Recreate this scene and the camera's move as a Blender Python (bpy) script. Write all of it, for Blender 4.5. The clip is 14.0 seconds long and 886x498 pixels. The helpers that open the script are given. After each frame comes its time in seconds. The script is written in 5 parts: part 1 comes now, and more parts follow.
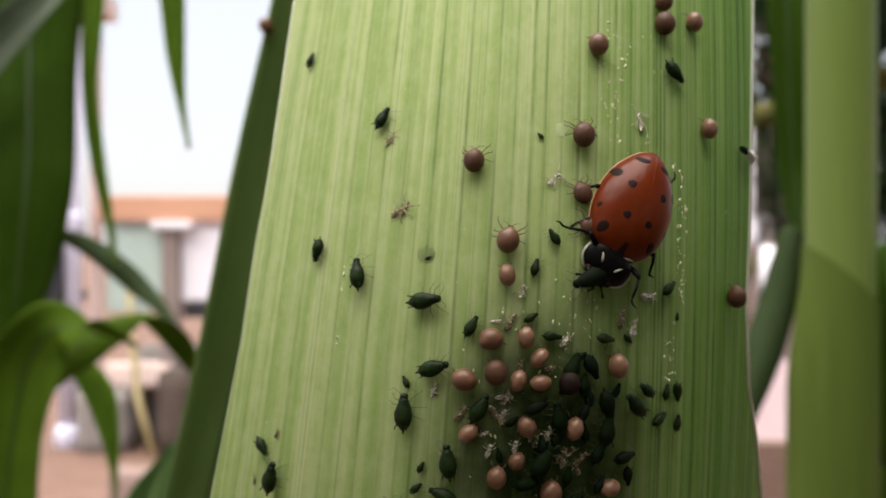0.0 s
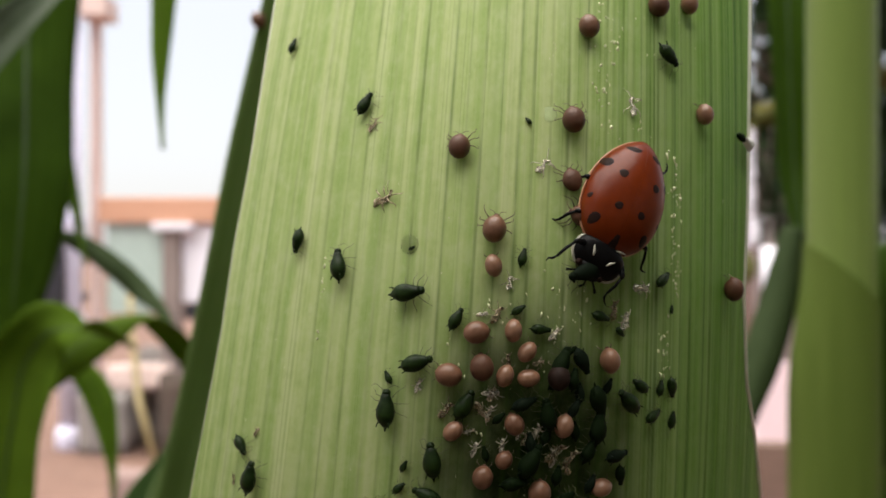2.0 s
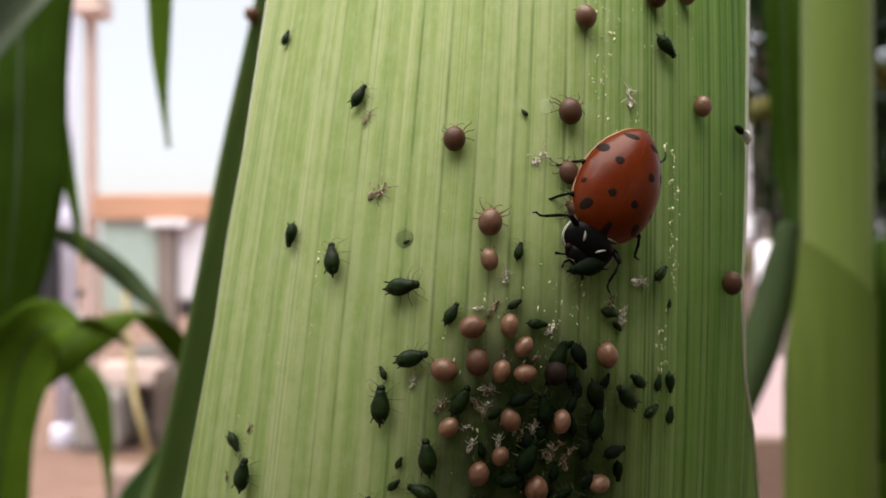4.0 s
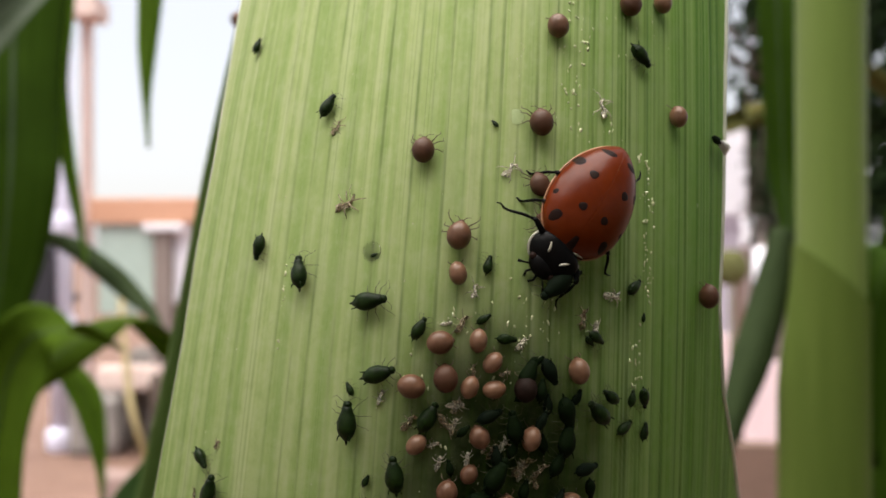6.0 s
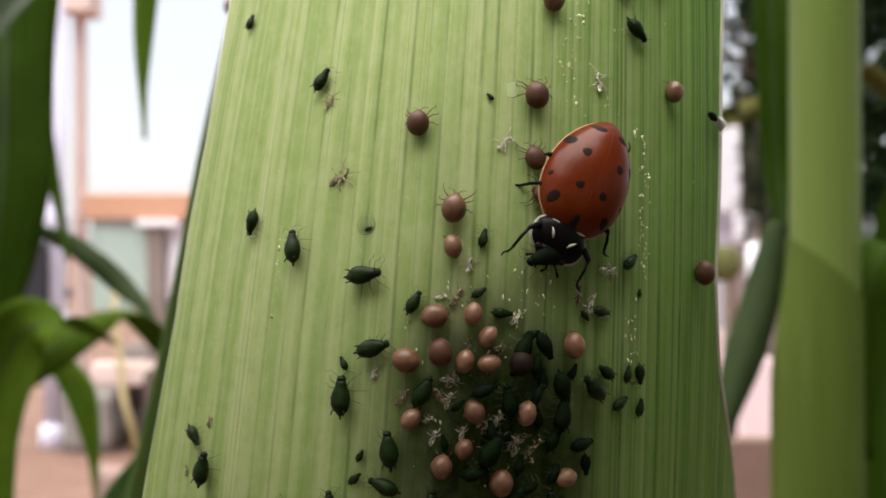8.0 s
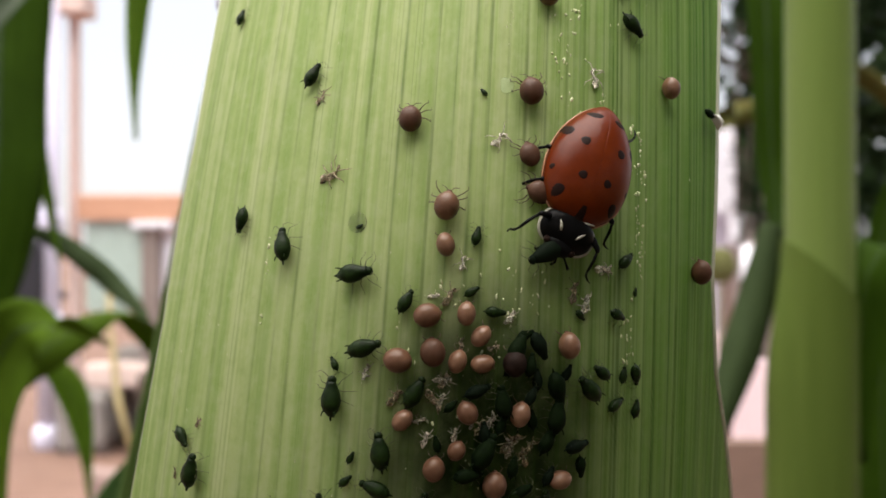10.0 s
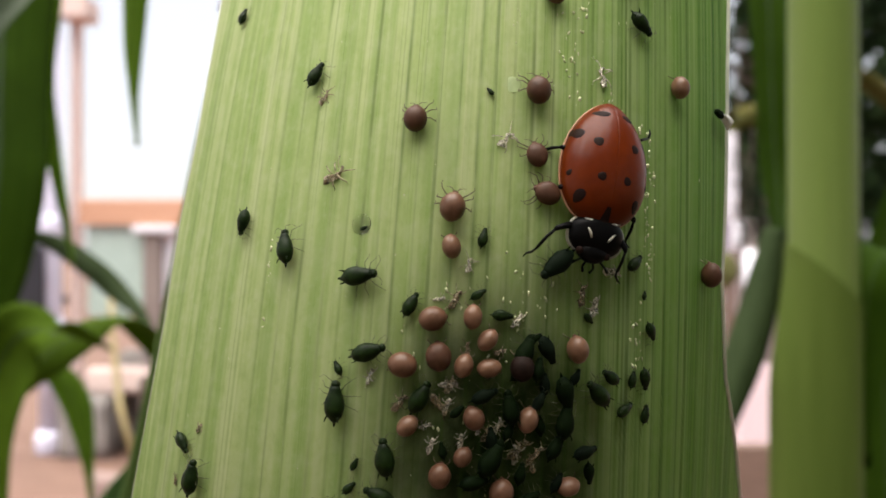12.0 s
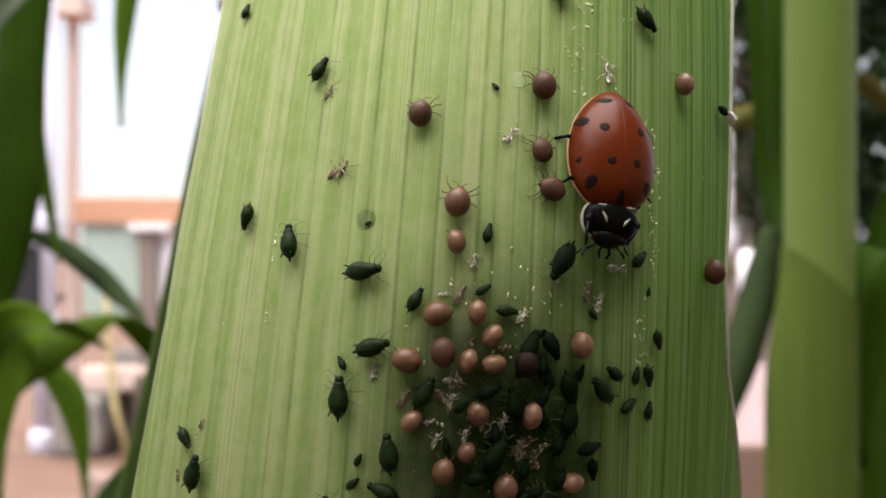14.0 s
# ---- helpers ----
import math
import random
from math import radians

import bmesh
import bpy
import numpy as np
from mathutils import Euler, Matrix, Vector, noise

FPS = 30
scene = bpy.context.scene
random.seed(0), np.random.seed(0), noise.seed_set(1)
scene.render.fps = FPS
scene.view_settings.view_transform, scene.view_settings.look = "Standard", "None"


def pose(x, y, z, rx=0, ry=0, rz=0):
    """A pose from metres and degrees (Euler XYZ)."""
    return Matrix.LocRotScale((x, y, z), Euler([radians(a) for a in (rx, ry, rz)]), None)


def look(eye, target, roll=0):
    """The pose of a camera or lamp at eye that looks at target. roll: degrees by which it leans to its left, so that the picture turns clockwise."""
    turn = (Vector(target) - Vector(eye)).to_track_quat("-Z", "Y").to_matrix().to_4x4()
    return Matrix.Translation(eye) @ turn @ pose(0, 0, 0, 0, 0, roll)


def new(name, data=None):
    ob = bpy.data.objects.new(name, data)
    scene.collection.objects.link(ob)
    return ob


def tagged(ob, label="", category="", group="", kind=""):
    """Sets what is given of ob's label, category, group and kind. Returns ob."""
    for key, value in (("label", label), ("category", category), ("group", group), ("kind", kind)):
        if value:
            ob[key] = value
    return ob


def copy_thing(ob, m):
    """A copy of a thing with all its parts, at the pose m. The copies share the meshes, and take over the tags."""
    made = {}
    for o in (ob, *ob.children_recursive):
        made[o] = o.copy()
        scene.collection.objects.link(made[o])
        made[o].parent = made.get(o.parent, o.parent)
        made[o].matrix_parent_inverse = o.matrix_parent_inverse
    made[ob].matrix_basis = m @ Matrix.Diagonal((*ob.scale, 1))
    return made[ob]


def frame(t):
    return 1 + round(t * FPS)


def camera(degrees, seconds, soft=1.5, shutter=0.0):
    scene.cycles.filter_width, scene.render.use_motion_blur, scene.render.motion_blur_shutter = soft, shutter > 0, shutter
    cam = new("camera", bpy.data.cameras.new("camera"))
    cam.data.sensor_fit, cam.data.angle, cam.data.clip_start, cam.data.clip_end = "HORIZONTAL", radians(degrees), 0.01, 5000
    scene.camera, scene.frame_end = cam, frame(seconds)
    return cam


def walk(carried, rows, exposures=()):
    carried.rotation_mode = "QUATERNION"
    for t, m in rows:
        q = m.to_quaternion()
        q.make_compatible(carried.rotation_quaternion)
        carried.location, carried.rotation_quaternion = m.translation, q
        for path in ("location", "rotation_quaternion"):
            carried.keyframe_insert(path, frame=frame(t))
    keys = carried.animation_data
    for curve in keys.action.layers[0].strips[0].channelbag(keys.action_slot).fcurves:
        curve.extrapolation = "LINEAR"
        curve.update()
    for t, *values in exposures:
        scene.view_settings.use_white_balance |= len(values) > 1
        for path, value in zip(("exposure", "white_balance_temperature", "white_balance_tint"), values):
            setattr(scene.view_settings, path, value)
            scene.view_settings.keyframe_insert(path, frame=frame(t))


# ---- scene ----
# A close-up of a corn leaf in a garden: a ladybird feeds among aphids and aphid mummies.
# Leaf places are in millimetres: x across, z up from the eye's height.
EYE = 0.5
MM = 0.001
cam = camera(47.0, 14.0, soft=1.65)
cam.data.dof.use_dof = True
cam.data.dof.focus_distance = 0.0425
cam.data.dof.aperture_fstop = 78.0
PATH = [
    (0.0, 0.000, 0.000, 0.000, 90.000, -0.000, 0.000),
    (0.5, 0.495, 0.373, -0.780, 90.283, 0.073, 0.186),
    (1.0, 0.627, 0.378, -0.028, 89.838, -0.035, 0.060),
    (1.5, 0.058, 1.415, -0.015, 90.329, 0.008, 0.403),
    (2.0, 0.742, 1.873, -0.513, 90.085, 0.065, 0.059),
    (2.5, 0.906, 1.896, -1.022, 90.160, 0.102, -0.060),
    (3.0, 0.717, 2.407, -1.031, 89.995, 0.206, -0.207),
    (5.5, 1.320, 2.495, 0.135, 89.844, 0.169, -0.164),
    (6.0, 1.957, 3.306, -0.237, 90.107, 0.135, -0.364),
    (6.5, 1.061, 2.926, -0.532, 90.040, 0.158, -0.558),
    (7.0, 1.963, 3.629, -1.136, 90.212, 0.071, -0.676),
    (7.5, 2.317, 3.542, -1.384, 89.951, 0.182, -0.538),
    (8.0, 1.930, 3.618, -1.181, 89.902, 0.108, -0.697),
    (10.5, 2.138, 4.582, -1.467, 90.049, 0.030, -0.979),
    (11.0, 2.398, 4.724, -1.727, 90.090, 0.087, -0.819),
    (11.5, 1.976, 4.508, -1.347, 89.932, -0.113, -1.138),
    (12.0, 1.891, 5.170, -1.429, 90.257, 0.041, -0.878),
    (12.5, 0.711, 5.175, -1.185, 89.916, -0.145, -1.254),
    (13.0, 0.739, 5.836, -1.071, 90.286, -0.097, -0.896),
    (13.5, 1.320, 5.605, -1.490, 90.187, -0.127, -1.078),
    (14.0, 1.532, 5.273, -1.604, 90.241, -0.164, -1.128),
]
walk(cam, [(t, pose(x * MM, y * MM, EYE + z * MM, rx, ry, rz)) for t, x, y, z, rx, ry, rz in PATH],
     exposures=[(0.0, 1.43, 6350, 13), (3.0, 1.40, 6350, 13), (8.0, 1.45, 6350, 13), (14.0, 1.52, 6350, 13)])

# ---- light ----
world = bpy.data.worlds.new("sky")
scene.world = world
world.use_nodes = True
wn = world.node_tree.nodes
sky = wn.new("ShaderNodeTexSky")
sky.sky_type = "NISHITA"
sky.sun_disc = False
sky.sun_elevation = radians(76)
sky.sun_rotation = radians(200)
sky.air_density, sky.dust_density, sky.ozone_density = 1.0, 3.0, 0.5
wn["Background"].inputs["Strength"].default_value = 0.14
# a bright, even cloud cover over most of the sky
cloud = wn.new("ShaderNodeMix")
cloud.data_type = "RGBA"
cloud.inputs[0].default_value = 0.8
cloud.inputs[7].default_value = (2.6, 2.55, 2.45, 1)
world.node_tree.links.new(sky.outputs["Color"], cloud.inputs[6])
world.node_tree.links.new(cloud.outputs[2], wn["Background"].inputs["Color"])
sun_data = bpy.data.lights.new("sun", "SUN")
sun_data.energy, sun_data.angle, sun_data.color = 3.3, radians(80), (1.0, 0.95, 0.83)
sun = new("sun", sun_data)
sun.matrix_world = look((-1.0, -1.0, 5.1), (0, 0, 0.3))


# ---- materials ----
def material(name, colour, rough=0.5, spec=0.5, metal=0.0, coat=0.0):
    m = bpy.data.materials.new(name)
    m.use_nodes = True
    b = m.node_tree.nodes["Principled BSDF"]
    b.inputs["Base Color"].default_value = (*colour, 1)
    b.inputs["Roughness"].default_value = rough
    b.inputs["Specular IOR Level"].default_value = spec
    b.inputs["Metallic"].default_value = metal
    b.inputs["Coat Weight"].default_value = coat
    b.inputs["Coat Roughness"].default_value = 0.22
    return m


def node(m, kind, **values):
    n = m.node_tree.nodes.new(kind)
    for key, value in values.items():
        n.inputs[key.replace("_", " ")].default_value = value
    return n


def link(m, a, b):
    m.node_tree.links.new(a, b)


def mixed(m, fac, a, b, how="MIX"):
    n = m.node_tree.nodes.new("ShaderNodeMix")
    n.data_type, n.blend_type = "RGBA", how
    for socket, value in ((n.inputs[0], fac), (n.inputs[6], a), (n.inputs[7], b)):
        if isinstance(value, (int, float)):
            socket.default_value = value
        elif isinstance(value, tuple):
            socket.default_value = (*value, 1)
        else:
            link(m, value, socket)
    return n.outputs[2]


def ramp(m, value, low, high, a=0.0, b=1.0):
    n = m.node_tree.nodes.new("ShaderNodeMapRange")
    n.inputs["From Min"].default_value, n.inputs["From Max"].default_value = low, high
    n.inputs["To Min"].default_value, n.inputs["To Max"].default_value = a, b
    link(m, value, n.inputs["Value"])
    return n.outputs["Result"]


def noisy(m, vector, scale, detail=4.0, rough=0.55):
    n = node(m, "ShaderNodeTexNoise", Scale=scale, Detail=detail, Roughness=rough)
    link(m, vector, n.inputs["Vector"])
    return n.outputs["Fac"]


def coords(m, which="Object"):
    return m.node_tree.nodes.new("ShaderNodeTexCoord").outputs[which]


def stretched(m, vector, scale):
    n = m.node_tree.nodes.new("ShaderNodeMapping")
    n.inputs["Scale"].default_value = scale
    link(m, vector, n.inputs["Vector"])
    return n.outputs["Vector"]


def bumped(m, height, strength, distance):
    n = node(m, "ShaderNodeBump", Strength=strength, Distance=distance)
    link(m, height, n.inputs["Height"])
    link(m, n.outputs["Normal"], m.node_tree.nodes["Principled BSDF"].inputs["Normal"])


def varied(name, a, b, rough, scale, bump=0.2, size=0.001, detail=4.0, stretch=(1, 1, 1), spec=0.5, coat=0.0):
    """Two colours mixed by noise at two scales, with relief."""
    m = material(name, a, rough, spec, coat=coat)
    v = stretched(m, coords(m), stretch)
    big, small = noisy(m, v, scale, detail), noisy(m, v, scale * 6.3, detail)
    c = mixed(m, ramp(m, big, 0.32, 0.68), a, b)
    c = mixed(m, ramp(m, small, 0.25, 0.75, 0.0, 0.35), c, tuple(x * 0.6 for x in a))
    link(m, c, m.node_tree.nodes["Principled BSDF"].inputs["Base Color"])
    if bump:
        bumped(m, small, bump, size)
    return m


def glow_through(m, colour, share):
    """Lets a thin leaf pass light from behind."""
    tree = m.node_tree
    out = tree.nodes["Material Output"]
    t = tree.nodes.new("ShaderNodeBsdfTranslucent")
    if isinstance(colour, tuple):
        t.inputs["Color"].default_value = (*colour, 1)
    else:
        link(m, colour, t.inputs["Color"])
    mix = tree.nodes.new("ShaderNodeMixShader")
    mix.inputs[0].default_value = share
    link(m, tree.nodes["Principled BSDF"].outputs[0], mix.inputs[1])
    link(m, t.outputs[0], mix.inputs[2])
    link(m, mix.outputs[0], out.inputs["Surface"])


def corn_blade():
    """The near leaf: pale green blade with veins that run along it (UV: across, along)."""
    m = material("corn_blade", (0.3, 0.42, 0.12), 0.5, 0.06)
    uv = coords(m, "UV")
    wide = noisy(m, stretched(m, uv, (13.0, 0.2, 1)), 1.0, 2.0)
    band = noisy(m, stretched(m, uv, (38.0, 0.3, 1)), 1.0, 2.0)
    fine = noisy(m, stretched(m, uv, (150.0, 1.2, 1)), 1.0, 2.0)
    cell = noisy(m, stretched(m, uv, (120.0, 85.0, 1)), 1.0, 3.0)
    patch = noisy(m, stretched(m, uv, (11.0, 7.0, 1)), 1.0, 3.0)
    blot = noisy(m, stretched(m, uv, (48.0, 26.0, 1)), 1.0, 3.0)
    stripe = noisy(m, stretched(m, uv, (190.0, 0.7, 1)), 1.0, 2.0)
    line = noisy(m, stretched(m, uv, (330.0, 1.1, 1)), 1.0, 1.0)
    vein = m.node_tree.nodes.new("ShaderNodeAttribute")
    vein.attribute_name = "vein"
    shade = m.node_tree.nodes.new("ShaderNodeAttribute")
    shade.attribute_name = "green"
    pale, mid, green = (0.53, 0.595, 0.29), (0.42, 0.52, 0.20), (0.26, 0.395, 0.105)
    c = mixed(m, ramp(m, wide, 0.36, 0.60), pale, mid)
    c = mixed(m, ramp(m, band, 0.46, 0.60, 0, 0.5), c, green)
    c = mixed(m, ramp(m, band, 0.50, 0.34, 0, 0.55), c, (0.56, 0.62, 0.34))
    c = mixed(m, ramp(m, fine, 0.47, 0.68, 0, 0.30), c, green)
    c = mixed(m, ramp(m, fine, 0.44, 0.28, 0, 0.12), c, pale)
    c = mixed(m, ramp(m, line, 0.60, 0.72, 0, 0.28), c, (0.080, 0.150, 0.024))
    c = mixed(m, ramp(m, blot, 0.50, 0.68, 0, 0.26), c, (0.58, 0.62, 0.38))
    c = mixed(m, ramp(m, blot, 0.46, 0.32, 0, 0.16), c, (0.20, 0.31, 0.07))
    c = mixed(m, ramp(m, cell, 0.54, 0.72, 0, 0.16), c, (0.60, 0.64, 0.42))
    c = mixed(m, ramp(m, cell, 0.44, 0.28, 0, 0.12), c, (0.170, 0.270, 0.050))
    c = mixed(m, ramp(m, patch, 0.52, 0.68, 0, 0.25), c, (0.500, 0.550, 0.310))
    # shade of the leaf's right side, mixed into its colour as deeper green
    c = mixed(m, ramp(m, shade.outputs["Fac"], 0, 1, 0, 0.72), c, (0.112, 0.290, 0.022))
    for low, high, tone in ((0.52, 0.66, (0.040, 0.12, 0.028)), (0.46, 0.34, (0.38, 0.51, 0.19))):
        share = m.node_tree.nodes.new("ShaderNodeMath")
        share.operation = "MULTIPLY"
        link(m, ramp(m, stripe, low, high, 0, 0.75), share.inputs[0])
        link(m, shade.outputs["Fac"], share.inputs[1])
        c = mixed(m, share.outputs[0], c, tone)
    # darkening under the colony: honeydew dirt and the crowd's shade in one colour
    soot_shade = m.node_tree.nodes.new("ShaderNodeAttribute")
    soot_shade.attribute_name = "soot_shade"
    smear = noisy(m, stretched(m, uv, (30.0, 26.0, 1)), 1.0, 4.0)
    dirt_shade = m.node_tree.nodes.new("ShaderNodeMath")
    dirt_shade.operation = "MULTIPLY"
    link(m, soot_shade.outputs["Fac"], dirt_shade.inputs[0])
    link(m, ramp(m, smear, 0.3, 0.6, 0.84, 1.0), dirt_shade.inputs[1])
    c = mixed(m, dirt_shade.outputs[0], c, (0.011, 0.025, 0.004))
    broken = noisy(m, stretched(m, uv, (40.0, 9.0, 1)), 1.0, 2.0)
    dark = m.node_tree.nodes.new("ShaderNodeMath")
    dark.operation = "MULTIPLY"
    link(m, vein.outputs["Fac"], dark.inputs[0])
    link(m, ramp(m, broken, 0.34, 0.62, 0.3, 0.95), dark.inputs[1])
    c = mixed(m, dark.outputs[0], c, (0.06, 0.12, 0.02))
    link(m, c, m.node_tree.nodes["Principled BSDF"].inputs["Base Color"])
    bumped(m, fine, 0.22, 0.0001)
    glow_through(m, c, 0.40)
    return m


def far_blade(name, a, b, share=0.3, rough=0.6, spec=0.05):
    m = material(name, a, rough, spec)
    uv = coords(m, "UV")
    band = noisy(m, stretched(m, uv, (14.0, 0.6, 1)), 1.0, 4.0)
    blotch = noisy(m, stretched(m, uv, (2.0, 3.0, 1)), 1.0, 3.0)
    c = mixed(m, ramp(m, band, 0.3, 0.7), a, b)
    c = mixed(m, ramp(m, blotch, 0.4, 0.7, 0, 0.4), c, tuple(x * 0.6 for x in a))
    link(m, c, m.node_tree.nodes["Principled BSDF"].inputs["Base Color"])
    bumped(m, band, 0.3, 0.0006)
    glow_through(m, c, share)
    return m


BLADE = corn_blade()
MARGIN = varied("leaf_margin", (0.56, 0.57, 0.44), (0.42, 0.45, 0.32), 0.4, 900.0, 0.1, 0.0001)
# corn leaf tones; dark and backlit ones hold shade and light in their colour
LEAF_SHADED = far_blade("corn_leaf_shaded", (0.034, 0.075, 0.0045), (0.051, 0.102, 0.009), 0.38)
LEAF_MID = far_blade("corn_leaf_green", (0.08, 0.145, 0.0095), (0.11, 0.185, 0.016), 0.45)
# grey sheen of the corner leaf, put into its base colour
LEAF_PAINTED_SHEEN = far_blade("corn_leaf_painted_sheen", (0.085, 0.115, 0.07), (0.11, 0.14, 0.09), 0.3, 0.4, 0.3)
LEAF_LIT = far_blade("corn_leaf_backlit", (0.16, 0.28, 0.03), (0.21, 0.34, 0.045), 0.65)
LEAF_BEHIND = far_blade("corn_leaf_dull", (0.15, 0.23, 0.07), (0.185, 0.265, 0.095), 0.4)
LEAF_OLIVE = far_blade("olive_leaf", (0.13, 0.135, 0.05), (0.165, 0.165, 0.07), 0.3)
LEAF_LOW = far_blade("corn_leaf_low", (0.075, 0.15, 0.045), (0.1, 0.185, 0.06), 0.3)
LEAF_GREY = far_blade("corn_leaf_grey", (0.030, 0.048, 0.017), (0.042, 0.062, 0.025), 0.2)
STALK = varied("corn_stalk", (0.122, 0.174, 0.040), (0.176, 0.226, 0.075), 0.42, 45.0, 0.15, 0.0006, stretch=(1, 1, 0.05), spec=0.06)
SHEATH = varied("leaf_sheath", (0.068, 0.104, 0.017), (0.097, 0.134, 0.029), 0.55, 70.0, 0.15, 0.0006, stretch=(1, 1, 0.05), spec=0.05)
RIB_DARK = varied("dark_midrib", (0.032, 0.068, 0.006), (0.024, 0.052, 0.004), 0.5, 200.0)
MIDRIB = varied("leaf_midrib", (0.25, 0.33, 0.13), (0.18, 0.27, 0.08), 0.45, 200.0)
TAN_LEAF = far_blade("dry_corn_leaf", (0.13, 0.1, 0.03), (0.06, 0.09, 0.02), 0.25)
APHID_LONE = varied("aphid_mottled", (0.003, 0.008, 0.0015), (0.014, 0.032, 0.004), 0.45, 4.5, 0.15, 0.05, spec=0.12)
APHID = varied("aphid_body", (0.002, 0.006, 0.0015), (0.007, 0.015, 0.003), 0.65, 2.5, 0.16, 0.05, spec=0.05)
APHID_GREY = varied("aphid_dusty", (0.003, 0.007, 0.004), (0.009, 0.015, 0.007), 0.65, 2.5, 0.12, 0.05, spec=0.05)
APHID_LEG = varied("aphid_leg", (0.07, 0.08, 0.03), (0.13, 0.13, 0.055), 0.45, 9.0, 0.0)
MUMMY = varied("mummy_shell", (0.105, 0.047, 0.025), (0.175, 0.085, 0.048), 0.42, 2.2, 0.08, 0.04, spec=0.3, coat=0.12)
MUMMY_DARK = varied("mummy_dark", (0.066, 0.028, 0.015), (0.106, 0.047, 0.025), 0.48, 2.2, 0.08, 0.04, spec=0.25)
MUMMY_BLACK = varied("mummy_black", (0.012, 0.007, 0.005), (0.022, 0.011, 0.008), 0.6, 3.0, 0.12, 0.04, spec=0.1)
MUMMY_PALE = varied("mummy_pale", (0.145, 0.068, 0.037), (0.24, 0.125, 0.073), 0.4, 2.2, 0.08, 0.04, spec=0.35, coat=0.2)
MUMMY_LEG = varied("mummy_leg", (0.15, 0.11, 0.055), (0.075, 0.05, 0.03), 0.5, 9.0, 0.0)
SKIN = varied("shed_skin", (0.74, 0.69, 0.56), (0.50, 0.44, 0.32), 0.4, 5.0, 0.2, 0.05)
SKIN_BROWN = varied("shed_skin_brown", (0.27, 0.20, 0.11), (0.46, 0.38, 0.25), 0.5, 5.0, 0.2, 0.05)
for m_ in (SKIN, SKIN_BROWN):
    # cast skins are thin and half clear, torn unevenly
    clear = noisy(m_, coords(m_), 6.0, 3.0)
    link(m_, ramp(m_, clear, 0.40, 0.62, 0.22, 0.85), m_.node_tree.nodes["Principled BSDF"].inputs["Alpha"])
SPECK = varied("pale_specks", (0.52, 0.55, 0.28), (0.68, 0.68, 0.44), 0.4, 3000.0, 0.0)
ELYTRON = varied("elytron", (0.102, 0.0132, 0.0007), (0.126, 0.0184, 0.0010), 0.40, 420.0, 0.06, 0.00003, spec=0.08, coat=0.26)
BLACK_SHELL = varied("black_shell", (0.0035, 0.0035, 0.004), (0.006, 0.0055, 0.0055), 0.36, 900.0, 0.12, 0.00003, spec=0.07)
SPOT = varied("black_spot", (0.014, 0.007, 0.006), (0.022, 0.011, 0.008), 0.5, 900.0, 0.05, 0.00002, spec=0.06)
WHITE_MARK = varied("white_mark", (0.50, 0.48, 0.40), (0.36, 0.33, 0.26), 0.4, 1500.0, 0.05, 0.00002)
BUG_RIM = varied("elytron_rim", (0.50, 0.27, 0.16), (0.38, 0.18, 0.09), 0.35, 900.0, 0.0)
SMEAR = varied("pale_smear", (0.36, 0.44, 0.20), (0.28, 0.36, 0.13), 0.5, 900.0, 0.1, 0.0001)
WING = varied("white_wing", (0.72, 0.72, 0.68), (0.6, 0.6, 0.56), 0.6, 900.0, 0.1, 0.0001)
DROP = material("clear_drop", (1, 1, 1), 0.02)
DROP.node_tree.nodes["Principled BSDF"].inputs["Transmission Weight"].default_value = 1.0
DROP.node_tree.nodes["Principled BSDF"].inputs["IOR"].default_value = 1.33
SOIL = varied("dry_soil", (0.215, 0.125, 0.092), (0.155, 0.085, 0.06), 0.9, 9.0, 0.8, 0.02)
WOOD = varied("raw_timber", (0.60, 0.33, 0.22), (0.52, 0.27, 0.165), 0.65, 12.0, 0.3, 0.003, stretch=(1, 8, 8))
WOOD_PALE = varied("pale_timber", (0.76, 0.60, 0.55), (0.68, 0.51, 0.46), 0.65, 12.0, 0.3, 0.003, stretch=(8, 8, 1))
WOOD_GREY = varied("weathered_timber", (0.27, 0.22, 0.2), (0.2, 0.155, 0.14), 0.7, 12.0, 0.3, 0.003, stretch=(8, 8, 1))
PLASTIC_WHITE = varied("white_plastic", (0.84, 0.82, 0.88), (0.78, 0.76, 0.84), 0.45, 8.0, 0.05, 0.002)
PIPE = varied("pipe_plastic", (0.70, 0.68, 0.82), (0.62, 0.60, 0.75), 0.5, 8.0, 0.05, 0.002)
BOARD_PINK = varied("pinkish_board", (0.84, 0.66, 0.69), (0.74, 0.56, 0.60), 0.7, 12.0, 0.3, 0.003, stretch=(8, 8, 1))
BOARD_LILAC = varied("lilac_grey_board", (0.52, 0.47, 0.56), (0.42, 0.37, 0.45), 0.7, 12.0, 0.3, 0.003, stretch=(8, 8, 1))
BOARD_DIM = varied("dull_board", (0.34, 0.27, 0.26), (0.27, 0.2, 0.19), 0.7, 12.0, 0.3, 0.003, stretch=(8, 8, 1))
STONE_PINK = varied("pinkish_stone", (0.3, 0.21, 0.19), (0.22, 0.15, 0.13), 0.85, 14.0, 0.6, 0.006)
PLASTIC_TEAL = varied("greenish_sheet", (0.46, 0.57, 0.52), (0.40, 0.50, 0.46), 0.3, 5.0, 0.1, 0.003)
PLASTIC_BLACK = varied("black_plastic", (0.012, 0.012, 0.018), (0.02, 0.02, 0.028), 0.4, 10.0, 0.1, 0.002)
